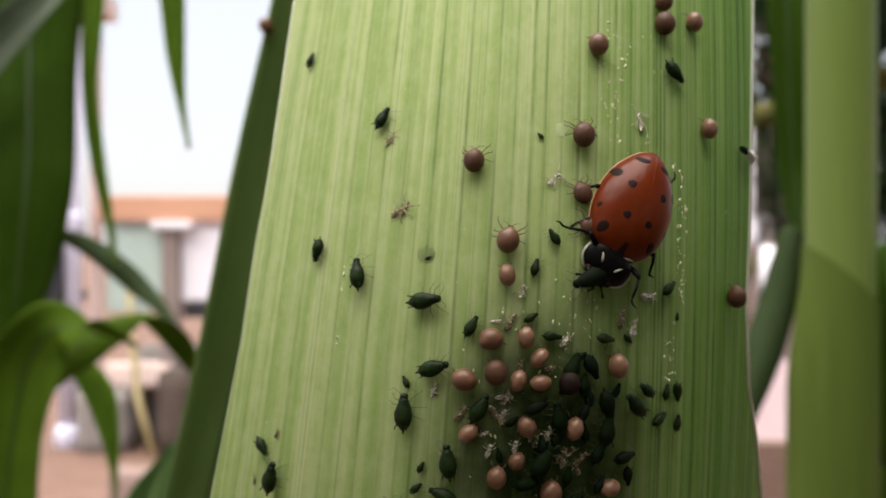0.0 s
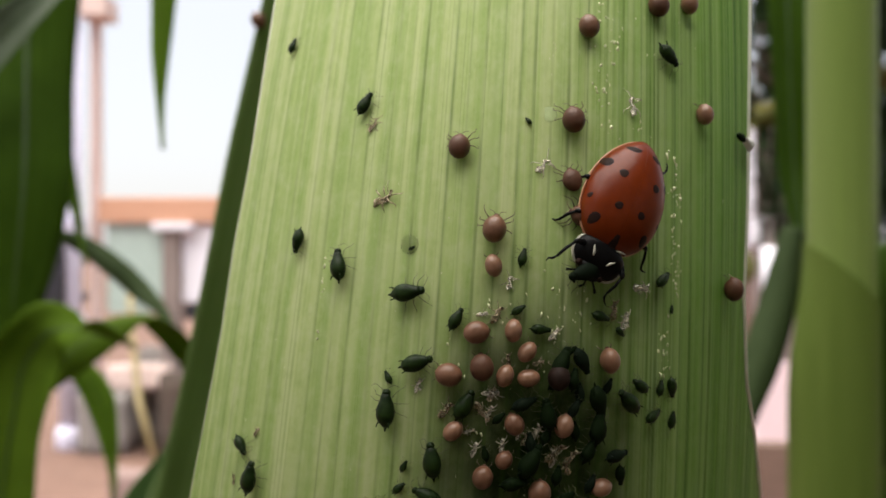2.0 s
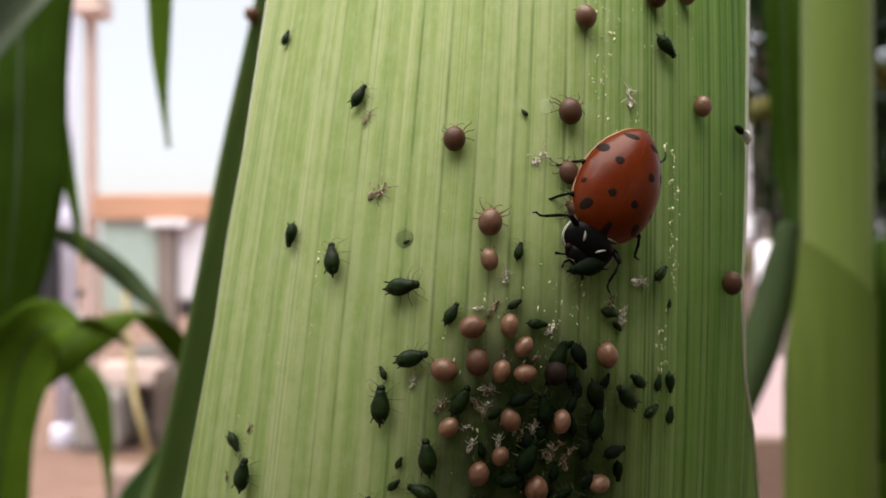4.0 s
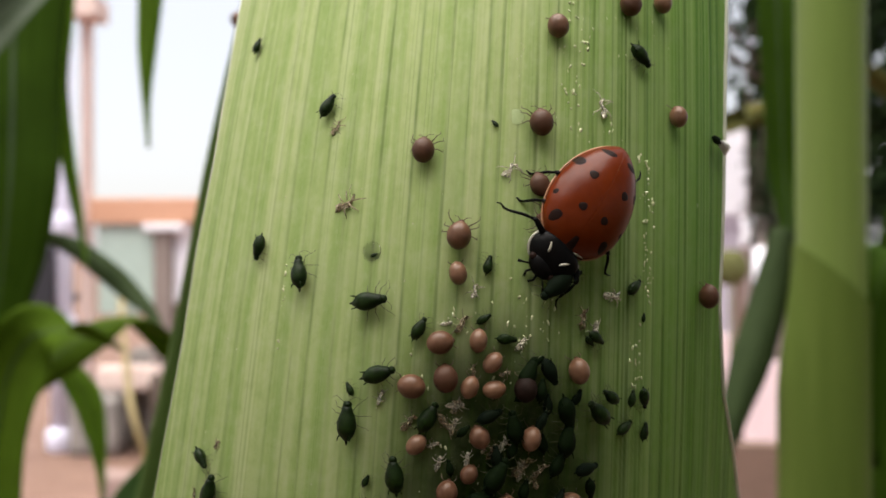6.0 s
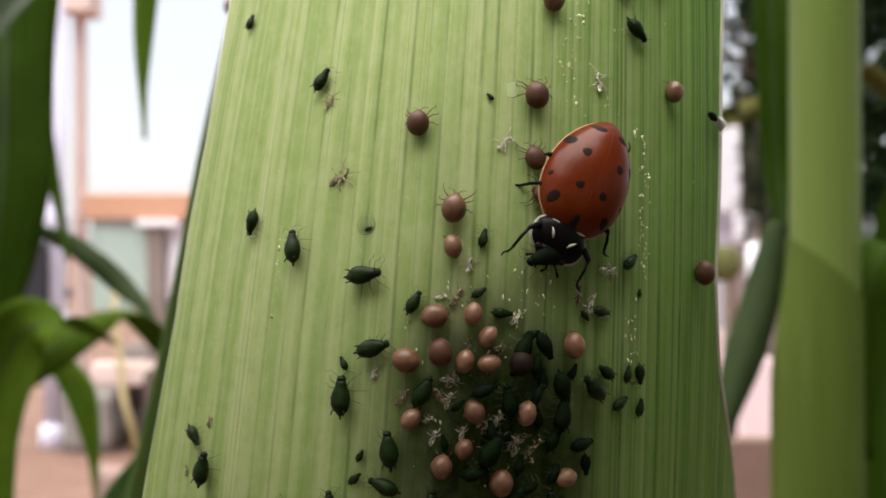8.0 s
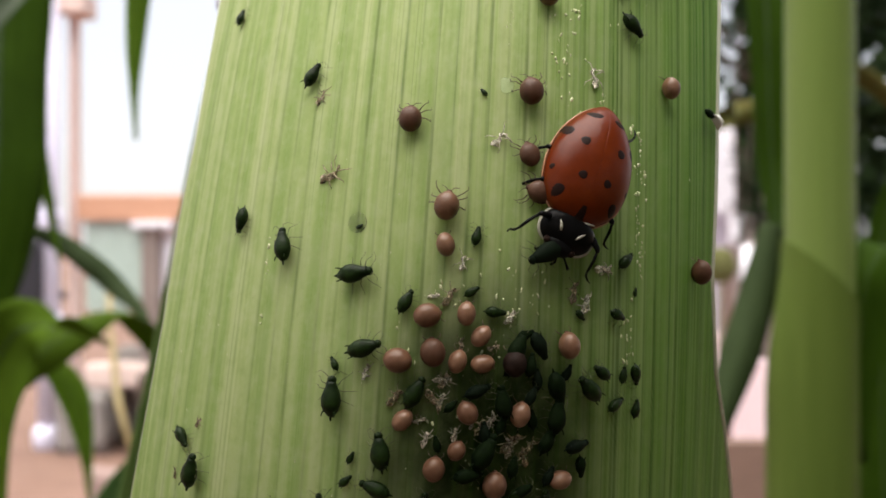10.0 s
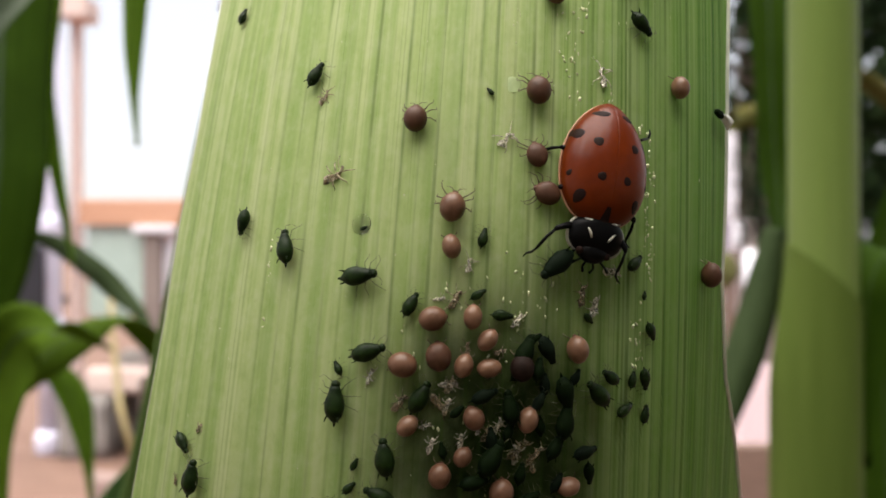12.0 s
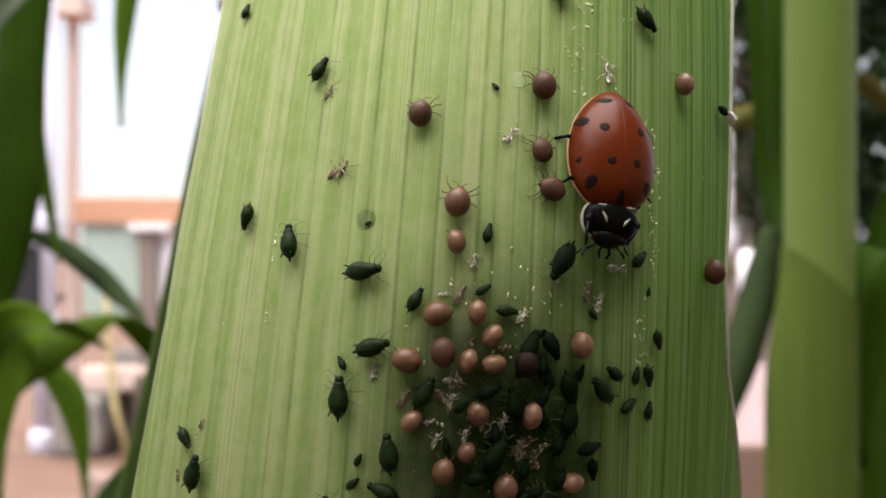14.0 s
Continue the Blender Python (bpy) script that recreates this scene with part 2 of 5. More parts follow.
STONE = varied("grey_block", (0.21, 0.19, 0.18), (0.28, 0.25, 0.23), 0.85, 14.0, 0.6, 0.006)
YELLOW = varied("yellow_cane", (0.40, 0.33, 0.16), (0.33, 0.26, 0.12), 0.5, 30.0, 0.1, 0.002)
CROWN = varied("tree_leaf", (0.012, 0.026, 0.008), (0.022, 0.042, 0.012), 0.7, 2.0, 0.0, spec=0.1)
WOOD_BROWN = varied("brown_timber", (0.17, 0.105, 0.08), (0.12, 0.075, 0.055), 0.75, 12.0, 0.3, 0.003, stretch=(1, 8, 8))
BARK = varied("bark", (0.09, 0.065, 0.05), (0.06, 0.045, 0.035), 0.9, 9.0, 0.8, 0.02)


# ---- mesh helpers ----
def part(name, bm, mat, parent=None, label="", smooth=True):
    me = bpy.data.meshes.new(name)
    bm.normal_update()
    bm.to_mesh(me)
    bm.free()
    if smooth:
        me.polygons.foreach_set("use_smooth", [True] * len(me.polygons))
    me.materials.append(mat)
    ob = new(name, me)
    if parent:
        ob.parent = parent
    if label:
        tagged(ob, label)
    return ob


def tube(bm, points, radii, sides=8, flat=1.0):
    """A round bar through points, with closed, rounded ends."""
    pts = [Vector(p) for p in points]
    rings = []
    for i, p in enumerate(pts):
        d = (pts[min(i + 1, len(pts) - 1)] - pts[max(i - 1, 0)]).normalized()
        a = d.orthogonal().normalized() if i == 0 else (rings[-1][1] - d * rings[-1][1].dot(d)).normalized()
        b = d.cross(a)
        r = radii[i] if isinstance(radii, (list, tuple)) else radii
        ring = [bm.verts.new(p + (a * math.cos(k * math.tau / sides) + b * math.sin(k * math.tau / sides) * flat) * r) for k in range(sides)]
        rings.append((ring, a))
    for (r0, _), (r1, _) in zip(rings, rings[1:]):
        for k in range(sides):
            bm.faces.new((r0[k], r0[(k + 1) % sides], r1[(k + 1) % sides], r1[k]))
    bm.faces.new(rings[0][0][::-1])
    bm.faces.new(rings[-1][0])


def lathe(bm, profile, sides=14, sy=1.0, sz=1.0, lift=0.0, bend=0.0):
    """A body turned about x: profile of (x, radius)."""
    rings = []
    for x, r in profile:
        rings.append([bm.verts.new((x, r * sy * math.cos(k * math.tau / sides), lift + bend * x * x + r * sz * math.sin(k * math.tau / sides))) for k in range(sides)])
    for r0, r1 in zip(rings, rings[1:]):
        for k in range(sides):
            bm.faces.new((r0[k], r1[k], r1[(k + 1) % sides], r0[(k + 1) % sides]))
    bm.faces.new(rings[0])
    bm.faces.new(rings[-1][::-1])
    bmesh.ops.recalc_face_normals(bm, faces=bm.faces)


def box(bm, x0, x1, y0, y1, z0, z1, bevel=0.0):
    r = bmesh.ops.create_cube(bm, size=1)
    bmesh.ops.transform(bm, matrix=Matrix.LocRotScale(((x0 + x1) / 2, (y0 + y1) / 2, (z0 + z1) / 2), None, (x1 - x0, y1 - y0, z1 - z0)), verts=r["verts"])
    if bevel:
        edges = list({e for v in r["verts"] for e in v.link_edges})
        bmesh.ops.bevel(bm, geom=edges, offset=bevel, segments=2, affect="EDGES", profile=0.5)


def spline(points, n):
    """n points on a smooth curve through the given ones (vectors of any length)."""
    p = np.array(points, float)
    gaps = np.maximum(np.linalg.norm(np.diff(p[:, :3], axis=0), axis=1), 1e-6)
    at = np.concatenate([[0], np.cumsum(gaps)])
    slope = np.zeros_like(p)
    rate = np.diff(p, axis=0) / gaps[:, None]
    slope[0], slope[-1] = rate[0], rate[-1]
    for i in range(1, len(p) - 1):
        slope[i] = (rate[i - 1] * gaps[i] + rate[i] * gaps[i - 1]) / (gaps[i - 1] + gaps[i])
    out = []
    for u in np.linspace(0, len(p) - 1 - 1e-9, n):
        i = int(u)
        s, h = u - i, gaps[i]
        out.append(p[i] * (2 * s ** 3 - 3 * s * s + 1) + slope[i] * h * (s ** 3 - 2 * s * s + s) + p[i + 1] * (3 * s * s - 2 * s ** 3) + slope[i + 1] * h * (s ** 3 - s * s))
    return out


def blade_leaf(name, rows, mat, label, bow=0.12, n=40, wave=0.0, rib=True, across=11, group="corn leaves", origin=None):
    """A long leaf. rows: x, y, z of the middle line, the width, and the side direction as a turn in degrees about the leaf's run."""
    thing = new(name)
    base = Vector(origin or rows[0][:3])
    thing.location = base
    tagged(thing, label, "leaf", group)
    pts = spline(rows, n)
    bm = bmesh.new()
    uv = bm.loops.layers.uv.new("UVMap")
    grid, mids = [], []
    length = 0.0
    for i, q in enumerate(pts):
        p = Vector(q[:3])
        d = (Vector(pts[min(i + 1, n - 1)][:3]) - Vector(pts[max(i - 1, 0)][:3])).normalized()
        side = Vector((1, 0, 0)) - d * d.x
        if side.length < 0.25:
            side = Vector((0, 0, 1)) - d * d.z
        side = (Matrix.Rotation(radians(q[4]), 3, d) @ side.normalized())
        out = side.cross(d)
        w = max(q[3], 0.0006)
        if i:
            length += (p - last).length
        last = p
        row = []
        for k in range(across):
            s = 2 * k / (across - 1) - 1
            ripple = wave * w * s * abs(s) * math.sin(length / 0.011 + 1.3 * s)
            row.append((bm.verts.new(p - base + side * (s * w / 2) + out * (bow * w * (s * s - 0.3) + ripple)), (s + 1) / 2, length / 0.05))
        grid.append(row)
        mids.append((p - base - out * bow * w * 0.3, w))
    for r0, r1 in zip(grid, grid[1:]):
        for k in range(across - 1):
            quad = (r0[k], r0[k + 1], r1[k + 1], r1[k])
            f = bm.faces.new([v[0] for v in quad])
            for loop, v in zip(f.loops, quad):
                loop[uv].uv = (v[1], v[2])
    blade = part("blade", bm, mat, thing)
    thick = blade.modifiers.new("thickness", "SOLIDIFY")
    thick.thickness = 0.0003
    bm = bmesh.new()
    thin = 0.05 if rib else 0.028
    tube(bm, [m[0] for m in mids[: n - 4]], [max(thin * m[1], 0.0002) for m in mids[: n - 4]], 8, 0.7)
    part("midrib", bm, MIDRIB if rib else RIB_DARK, thing, "pale green midrib" if rib else "")
    return thing


# ---- the near leaf ----
C = (-3.498, 2.170, 5.134, -1.604, 0.531)
BOW = 1.1
LEFT = [(-500, -6), (-120, -14), (-40, -14.0), (-20, -13.3), (-13.0, -12.15), (-8.9, -11.35), (-4.7, -10.6), (0, -10.1), (4.2, -9.45), (9.2, -9.0), (14.4, -8.6), (30, -7.4), (80, -3), (130, 4.2)]
RIGHT_EDGE = [(-500, 6), (-120, 19), (-40, 20.5), (-20, 19.8), (-14.5, 18.5), (-10.4, 17.3), (-7.4, 16.3), (-2.9, 15.85), (1.3, 16.05), (7.2, 16.2), (13.4, 16.5), (30, 15.5), (80, 11), (130, 4.8)]
# the lines along which the veins run
LEFT_RUN = [(-500, -6), (-120, -14), (-40, -14.4), (-13.0, -11.9), (14.4, -8.6), (30, -7.4), (80, -3), (130, 4.2)]
RIGHT_RUN = [(-500, 6), (-120, 17), (-40, 17.2), (-13.0, 16.4), (14.4, 16.5), (30, 15.5), (80, 11), (130, 4.8)]


def along(table, z):
    return float(np.interp(z, [r[0] for r in table], [r[1] for r in table]))


def leaf_depth(x, z):
    """Distance ahead of the first eye, in mm, of the leaf's face."""
    zc = min(max(z, -17.0), 17.0)
    mid = 3.4
    xc = x if zc == z else mid + (x - mid) * 0.97
    u, v = xc / 10, zc / 10
    y = 46 + C[0] * u + C[1] * v + C[2] * u * u + C[3] * u * v + C[4] * v * v
    if z > 17:
        y += 0.40 * (z - 17) + 0.002 * (z - 17) ** 2
    if z < -17:
        y += -0.1 * (z + 17) + 0.0003 * (z + 17) ** 2
    return y


def leaf_place(x, z):
    """A place on the leaf's face, from the eye's height, in mm; the leaf bows away above and below its middle."""
    v = min(max(z, -17.0), 17.0) / 10
    k = 1 + BOW * v * v / 46 * max(0.0, 1 - max(abs(z) - 17, 0.0) / 60)
    return Vector((x * k, leaf_depth(x, z) * k, z * k))


def on_leaf(x, z, lift=0.0):
    """A place on the leaf's face, and the way out of it."""
    e = 0.05
    n = (leaf_place(x + e, z) - leaf_place(x - e, z)).cross(leaf_place(x, z + e) - leaf_place(x, z - e)).normalized()
    return Vector((0, 0, EYE)) + (leaf_place(x, z) + n * lift) * MM, n


def leaf_pose(x, z, heading, lift=0.0, roll=0.0, pitch=0.0, size=1.0):
    """A pose on the leaf: local x along the heading (degrees, 90 is up the leaf), local z out of it."""
    p, n = on_leaf(x, z, lift)
    h = Vector((math.cos(radians(heading)), 0, math.sin(radians(heading))))
    h = (h - n * h.dot(n)).normalized()
    left = n.cross(h)
    m = Matrix((h, left, n)).transposed().to_4x4()
    m.translation = p
    return m @ pose(0, 0, 0, 0, pitch, 0) @ pose(0, 0, 0, roll) @ Matrix.Diagonal((size, size, size, 1))


def near_leaf():
    thing = new("corn_leaf")
    thing.location = (0.0034, leaf_depth(3.4, -500) * MM, 0.0)
    tagged(thing, "broad pale green corn leaf with parallel veins, crowded with aphids", "leaf", "corn leaves")
    base = thing.location.copy()
    rng = random.Random(4)
    veins = [(0.045, 0.095, 0.26), (0.135, 0.095, 0.26), (0.208, 0.095, 0.30), (0.268, 0.095, 0.47), (0.307, 0.095, 0.34), (0.359, 0.095, 0.64), (0.411, 0.095, 0.64), (0.463, 0.095, 0.59),
             (0.525, 0.095, 0.64), (0.548, 0.095, 0.64), (0.608, 0.095, 0.64), (0.640, 0.060, 0.70), (0.675, 0.095, 0.64), (0.705, 0.060, 0.75)]
    for u in (0.09, 0.175, 0.24, 0.335, 0.385, 0.437, 0.495, 0.578):
        veins.append((u, 0.05, rng.uniform(0.25, 0.5)))
    u = 0.725
    while u < 0.985:
        veins.append((u, rng.uniform(0.035, 0.09), rng.uniform(0.25, 0.95)))
        u += rng.choice((0.008, 0.011, 0.015, 0.02, 0.032))
    zs = list(np.linspace(-500, -60, 45)) + list(np.linspace(-55, -20, 15)) + list(np.linspace(-19, 19, 77)) + list(np.linspace(21, 60, 20)) + list(np.linspace(64, 130, 18))
    cols = 561
    bm = bmesh.new()
    uv = bm.loops.layers.uv.new("UVMap")
    vein_layer = bm.verts.layers.float.new("vein")
    side_shade_layer = bm.verts.layers.float.new("green")
    soot_shade_layer = bm.verts.layers.float.new("soot_shade")
    grid = []
    for z in zs:
        l, r = along(LEFT, z), along(RIGHT_EDGE, z)
        row = []
        for k in range(cols):
            s = k / (cols - 1)
            x = l + (r - l) * s
            # veins run straight on where the margin flares
            s = (x - along(LEFT_RUN, z)) / (along(RIGHT_RUN, z) - along(LEFT_RUN, z))
            v = 0.0
            for at, half, deep in veins:
                q = (s - at) * 26.5 / half
                if abs(q) < 3:
                    v = max(v, deep * math.exp(-q * q * 1.6))
            ridge = 0.006 * math.sin(s * 210) + 0.008 * math.sin(s * 97 + 1)
            p = leaf_place(x, z) + Vector((0, 0.022 * v + ridge, 0))
            vert = bm.verts.new(Vector((0, 0, EYE)) + p * MM - base)
            vert[vein_layer] = v
            # rises towards the right side, where shade is painted in
            vert[side_shade_layer] = min(max((s - 0.60) / 0.34, 0.0), 1.0)
            # sooty honeydew and shade painted under the colony, a fainter patch by the prey
            vert[soot_shade_layer] = max(0.98 * math.exp(-(((x - 4.5) / 4.7) ** 2 + ((z + 9.8) / 6.9) ** 2) ** 2), 0.36 * math.exp(-(((x - 7.8) / 3.0) ** 2 + ((z + 2.8) / 2.2) ** 2) ** 2))
            row.append((vert, s, z / 30))
        grid.append(row)
    for r0, r1 in zip(grid, grid[1:]):
        for k in range(cols - 1):
            quad = (r0[k], r0[k + 1], r1[k + 1], r1[k])
            f = bm.faces.new([v[0] for v in quad])
            for loop, v in zip(f.loops, quad):
                loop[uv].uv = (v[1], v[2])
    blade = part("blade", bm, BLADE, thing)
    thick = blade.modifiers.new("thickness", "SOLIDIFY")
    thick.thickness, thick.offset = 0.00022, -1
    for table, way in ((LEFT, -1), (RIGHT_EDGE, 1)):
        bm = bmesh.new()
        pts = [Vector((0, 0, EYE)) + (leaf_place(along(table, z) + way * 0.02, z) + Vector((0, 0.1, 0))) * MM - base for z in zs[44:]]
        tube(bm, pts, [0.00022 if way > 0 else 0.00007] * len(pts), 8, 0.55)
        part("leaf_margin", bm, MARGIN, thing, "thin pale margin")
    return thing


near_leaf()


# ---- aphids ----
def aphid(name="aphid", mat=APHID, spread=1.0, seed=1, label="dark green-black aphid sitting on the corn leaf"):
    """An aphid one unit long, head along x."""
    rng = random.Random(seed)
    thing = tagged(new(name), label, "aphid", "aphids on the leaf")
    bm = bmesh.new()
    lathe(bm, [(-0.50, 0.012), (-0.475, 0.07), (-0.43, 0.135), (-0.37, 0.185), (-0.30, 0.222), (-0.22, 0.248), (-0.13, 0.262), (-0.04, 0.258), (0.05, 0.238), (0.13, 0.205), (0.20, 0.172), (0.27, 0.142), (0.33, 0.118), (0.355, 0.06)], 18, 0.92, 0.8, 0.25)
    for v in bm.verts:
        v.co *= 1 + 0.022 * math.sin(v.co.x * 78 + seed) if v.co.z > 0.2 else 1
        v.co += 0.022 * Vector(noise.noise_vector(v.co * 7 + Vector((seed, 0, 0))))
    part("abdomen", bm, mat, thing)
    bm = bmesh.new()
    lathe(bm, [(0.31, 0.08), (0.35, 0.112), (0.39, 0.115), (0.43, 0.098), (0.46, 0.065), (0.475, 0.02)], 12, 1.0, 0.85, 0.23)
    part("head", bm, mat, thing)
    bm = bmesh.new()
    lathe(bm, [(-0.60, 0.008), (-0.56, 0.028), (-0.48, 0.04)], 8, 1, 0.8, 0.24)
    part("tail", bm, mat, thing)
    for side in (-1, 1):
        bm = bmesh.new()
        tube(bm, [(-0.33, side * 0.13, 0.34), (-0.40, side * 0.16, 0.38), (-0.47, side * 0.17, 0.40)], [0.022, 0.017, 0.013], 7)
        part("cornicle", bm, mat, thing)
        bm = bmesh.new()
        a = rng.uniform(0.7, 1.3) * spread
        tube(bm, [(0.44, side * 0.06, 0.26), (0.52, side * 0.13 * a, 0.3), (0.58, side * 0.26 * a, 0.2), (0.50, side * 0.42 * a, 0.1)], [0.010, 0.008, 0.006, 0.004], 5)
        part("antenna", bm, APHID_LEG, thing)
        for at, turn in ((0.24, 38), (0.13, 4), (0.02, -34)):
            t = radians(turn + rng.uniform(-12, 12))
            reach = 0.40 * spread * rng.uniform(0.85, 1.1)
            c, s = math.sin(t), side * math.cos(t)
            bm = bmesh.new()
            tube(bm, [(at, side * 0.12, 0.16), (at + c * reach * 0.5, side * 0.12 + s * reach * 0.5, 0.24), (at + c * reach * 0.95, side * 0.12 + s * reach * 0.95, 0.02), (at + c * reach * 1.12, side * 0.12 + s * reach * 1.12, 0.008)], [0.013, 0.009, 0.006, 0.004], 5)
            part("leg", bm, APHID_LEG, thing)
    return thing


def drop_template(template):
    for o in (*template.children_recursive, template):
        bpy.data.objects.remove(o)


APHIDS = [aphid(mat=APHID_LONE, spread=1.0, seed=1), aphid(mat=APHID_LONE, spread=0.7, seed=5), aphid(mat=APHID_GREY, spread=0.85, seed=9, label="dusty dark green aphid sitting on the corn leaf"), aphid(mat=APHID, spread=0.7, seed=7)]
# x, z in mm, heading in degrees, length in mm
LONE = [
    (-6.94, 10.05, 90, 0.98), (-2.74, 6.21, 60, 1.33), (-5.93, -0.14, 262, 1.32), (-3.79, -1.18, 105, 1.68), (-0.66, -2.34, 5, 1.74), (1.29, -3.4, 60, 1.16),
    (4.07, -0.82, 75, 0.9), (10.95, 8.38, -40, 1.49), (-0.3, -5.24, 15, 1.64), (-1.6, -5.91, 120, 0.7), (-1.59, -7.15, 88, 1.87), (0.27, -9.15, 95, 1.75),
    (-8.64, -9.66, -35, 1.27), (-7.98, -10.9, 70, 1.84), (4.42, 5.11, 130, 0.44),
]
LOW = [
    (-0.93, -9.52, 60, 0.64), (-1.13, -10.41, 40, 0.8), (0.02, -10.59, 160, 1.49), (3.87, -3.02, 30, 0.79), (4.79, -3.85, -5, 1.01), (1.62, -6.89, 60, 1.58),
    (5.64, -10.96, 10, 1.2), (-2.07, -11.45, 100, 1.35), (1.85, -11.27, 80, 1.46), (6.65, -11.48, 100, 1.52), (-4.13, -12.05, 60, 1.39),
]
RIGHT = [
    (10.45, -1.82, 30, 1.09), (11.02, -3.2, 80, 0.46), (9.2, -6.44, 150, 1.18), (8.55, -7.02, 140, 1.67), (10.32, -6.66, 80, 0.86), (10.9, -6.73, -70, 1.11),
    (9.91, -7.84, 20, 1.09), (10.95, -8.18, 80, 0.94), (8.34, -4.07, -40, 0.66),
]
DENSE = [
    (5.65, -5.22, 65, 1.65), (6.50, -5.20, -60, 1.46), (5.93, -4.75, 20, 0.94), (6.11, -5.91, 80, 1.13), (6.38, -6.52, 95, 1.06), (7.14, -6.95, -70, 1.77),
    (7.13, -7.95, 85, 1.77), (4.00, -6.82, 20, 1.30), (4.97, -7.32, 100, 1.65), (6.78, -8.96, 60, 1.37), (7.99, -9.26, 5, 1.37), (8.12, -10.18, -75, 1.13),
    (4.28, -9.22, 60, 1.93), (4.22, -8.49, 95, 1.13), (5.73, -10.83, 20, 1.06), (3.56, -10.12, 5, 1.37), (7.72, -6.33, 60, 0.85), (5.40, -6.10, 30, 0.94),
    (4.95, -8.24, 70, 0.94), (6.08, -7.11, 60, 1.06), (6.19, -8.10, 100, 0.99), (5.39, -9.89, 80, 1.08), (6.78, -10.35, 60, 1.04), (2.98, -7.44, 40, 0.80),
    (2.44, -8.91, 100, 0.80),
]
for i, (x, z, turn, size) in enumerate(LONE + LOW + [(-0.62, -0.42, 20, 0.36)]):
    ob = copy_thing(APHIDS[(0, 0, 1)[i % 3]], leaf_pose(x, z, turn, 0.0, 0, 0, size * 0.92 * MM))
    if size < 0.9:
        tagged(ob, "young small dark green aphid on the corn leaf")
for i, (x, z, turn, size) in enumerate(RIGHT):
    ob = copy_thing(APHIDS[1], leaf_pose(x, z, turn, 0.0, 0, 0, size * 0.92 * MM))
    tagged(ob, "dark green aphid on the shaded part of the corn leaf")
for i, (x, z, turn, size) in enumerate(DENSE):
    ob = copy_thing(APHIDS[(3, 2, 3)[i % 3]], leaf_pose(x, z, turn, 0.05 * (i % 4), (-8, 6, 0)[i % 3], 0, size * 0.9 * MM))
    tagged(ob, "dark aphid crowded in the dense colony on the leaf")
PREY_APHID = copy_thing(APHIDS[2], leaf_pose(6.5, -1.5, 200, 0, 0, 0, 1.0))
tagged(PREY_APHID, "dark aphid held and eaten at the ladybird's jaws", "aphid")
WALKING_APHID = copy_thing(APHIDS[0], leaf_pose(7.2, -4.0, 0, 0, 0, 0, 1.0))
tagged(WALKING_APHID, "dark green aphid walking across the corn leaf", "aphid")


def shrink(thing, size):
    """Bakes a size into a moving thing's own meshes."""
    thing.scale = (1, 1, 1)
    done = {}
    for o in thing.children_recursive:
        if o.data not in done:
            me = o.data.copy()
            me.transform(Matrix.Scale(size, 4))
            done[o.data] = me
        o.data = done[o.data]


TOSSED_APHID = copy_thing(APHIDS[0], leaf_pose(5.0, 0.5, 120, 0, 0, 0, 1.0))
tagged(TOSSED_APHID, "small dark aphid caught on the ladybird's front foot", "aphid")
shrink(TOSSED_APHID, 0.85 * MM)
shrink(PREY_APHID, 1.75 * MM)
shrink(WALKING_APHID, 0.95 * MM)
for t_ in APHIDS:
    drop_template(t_)


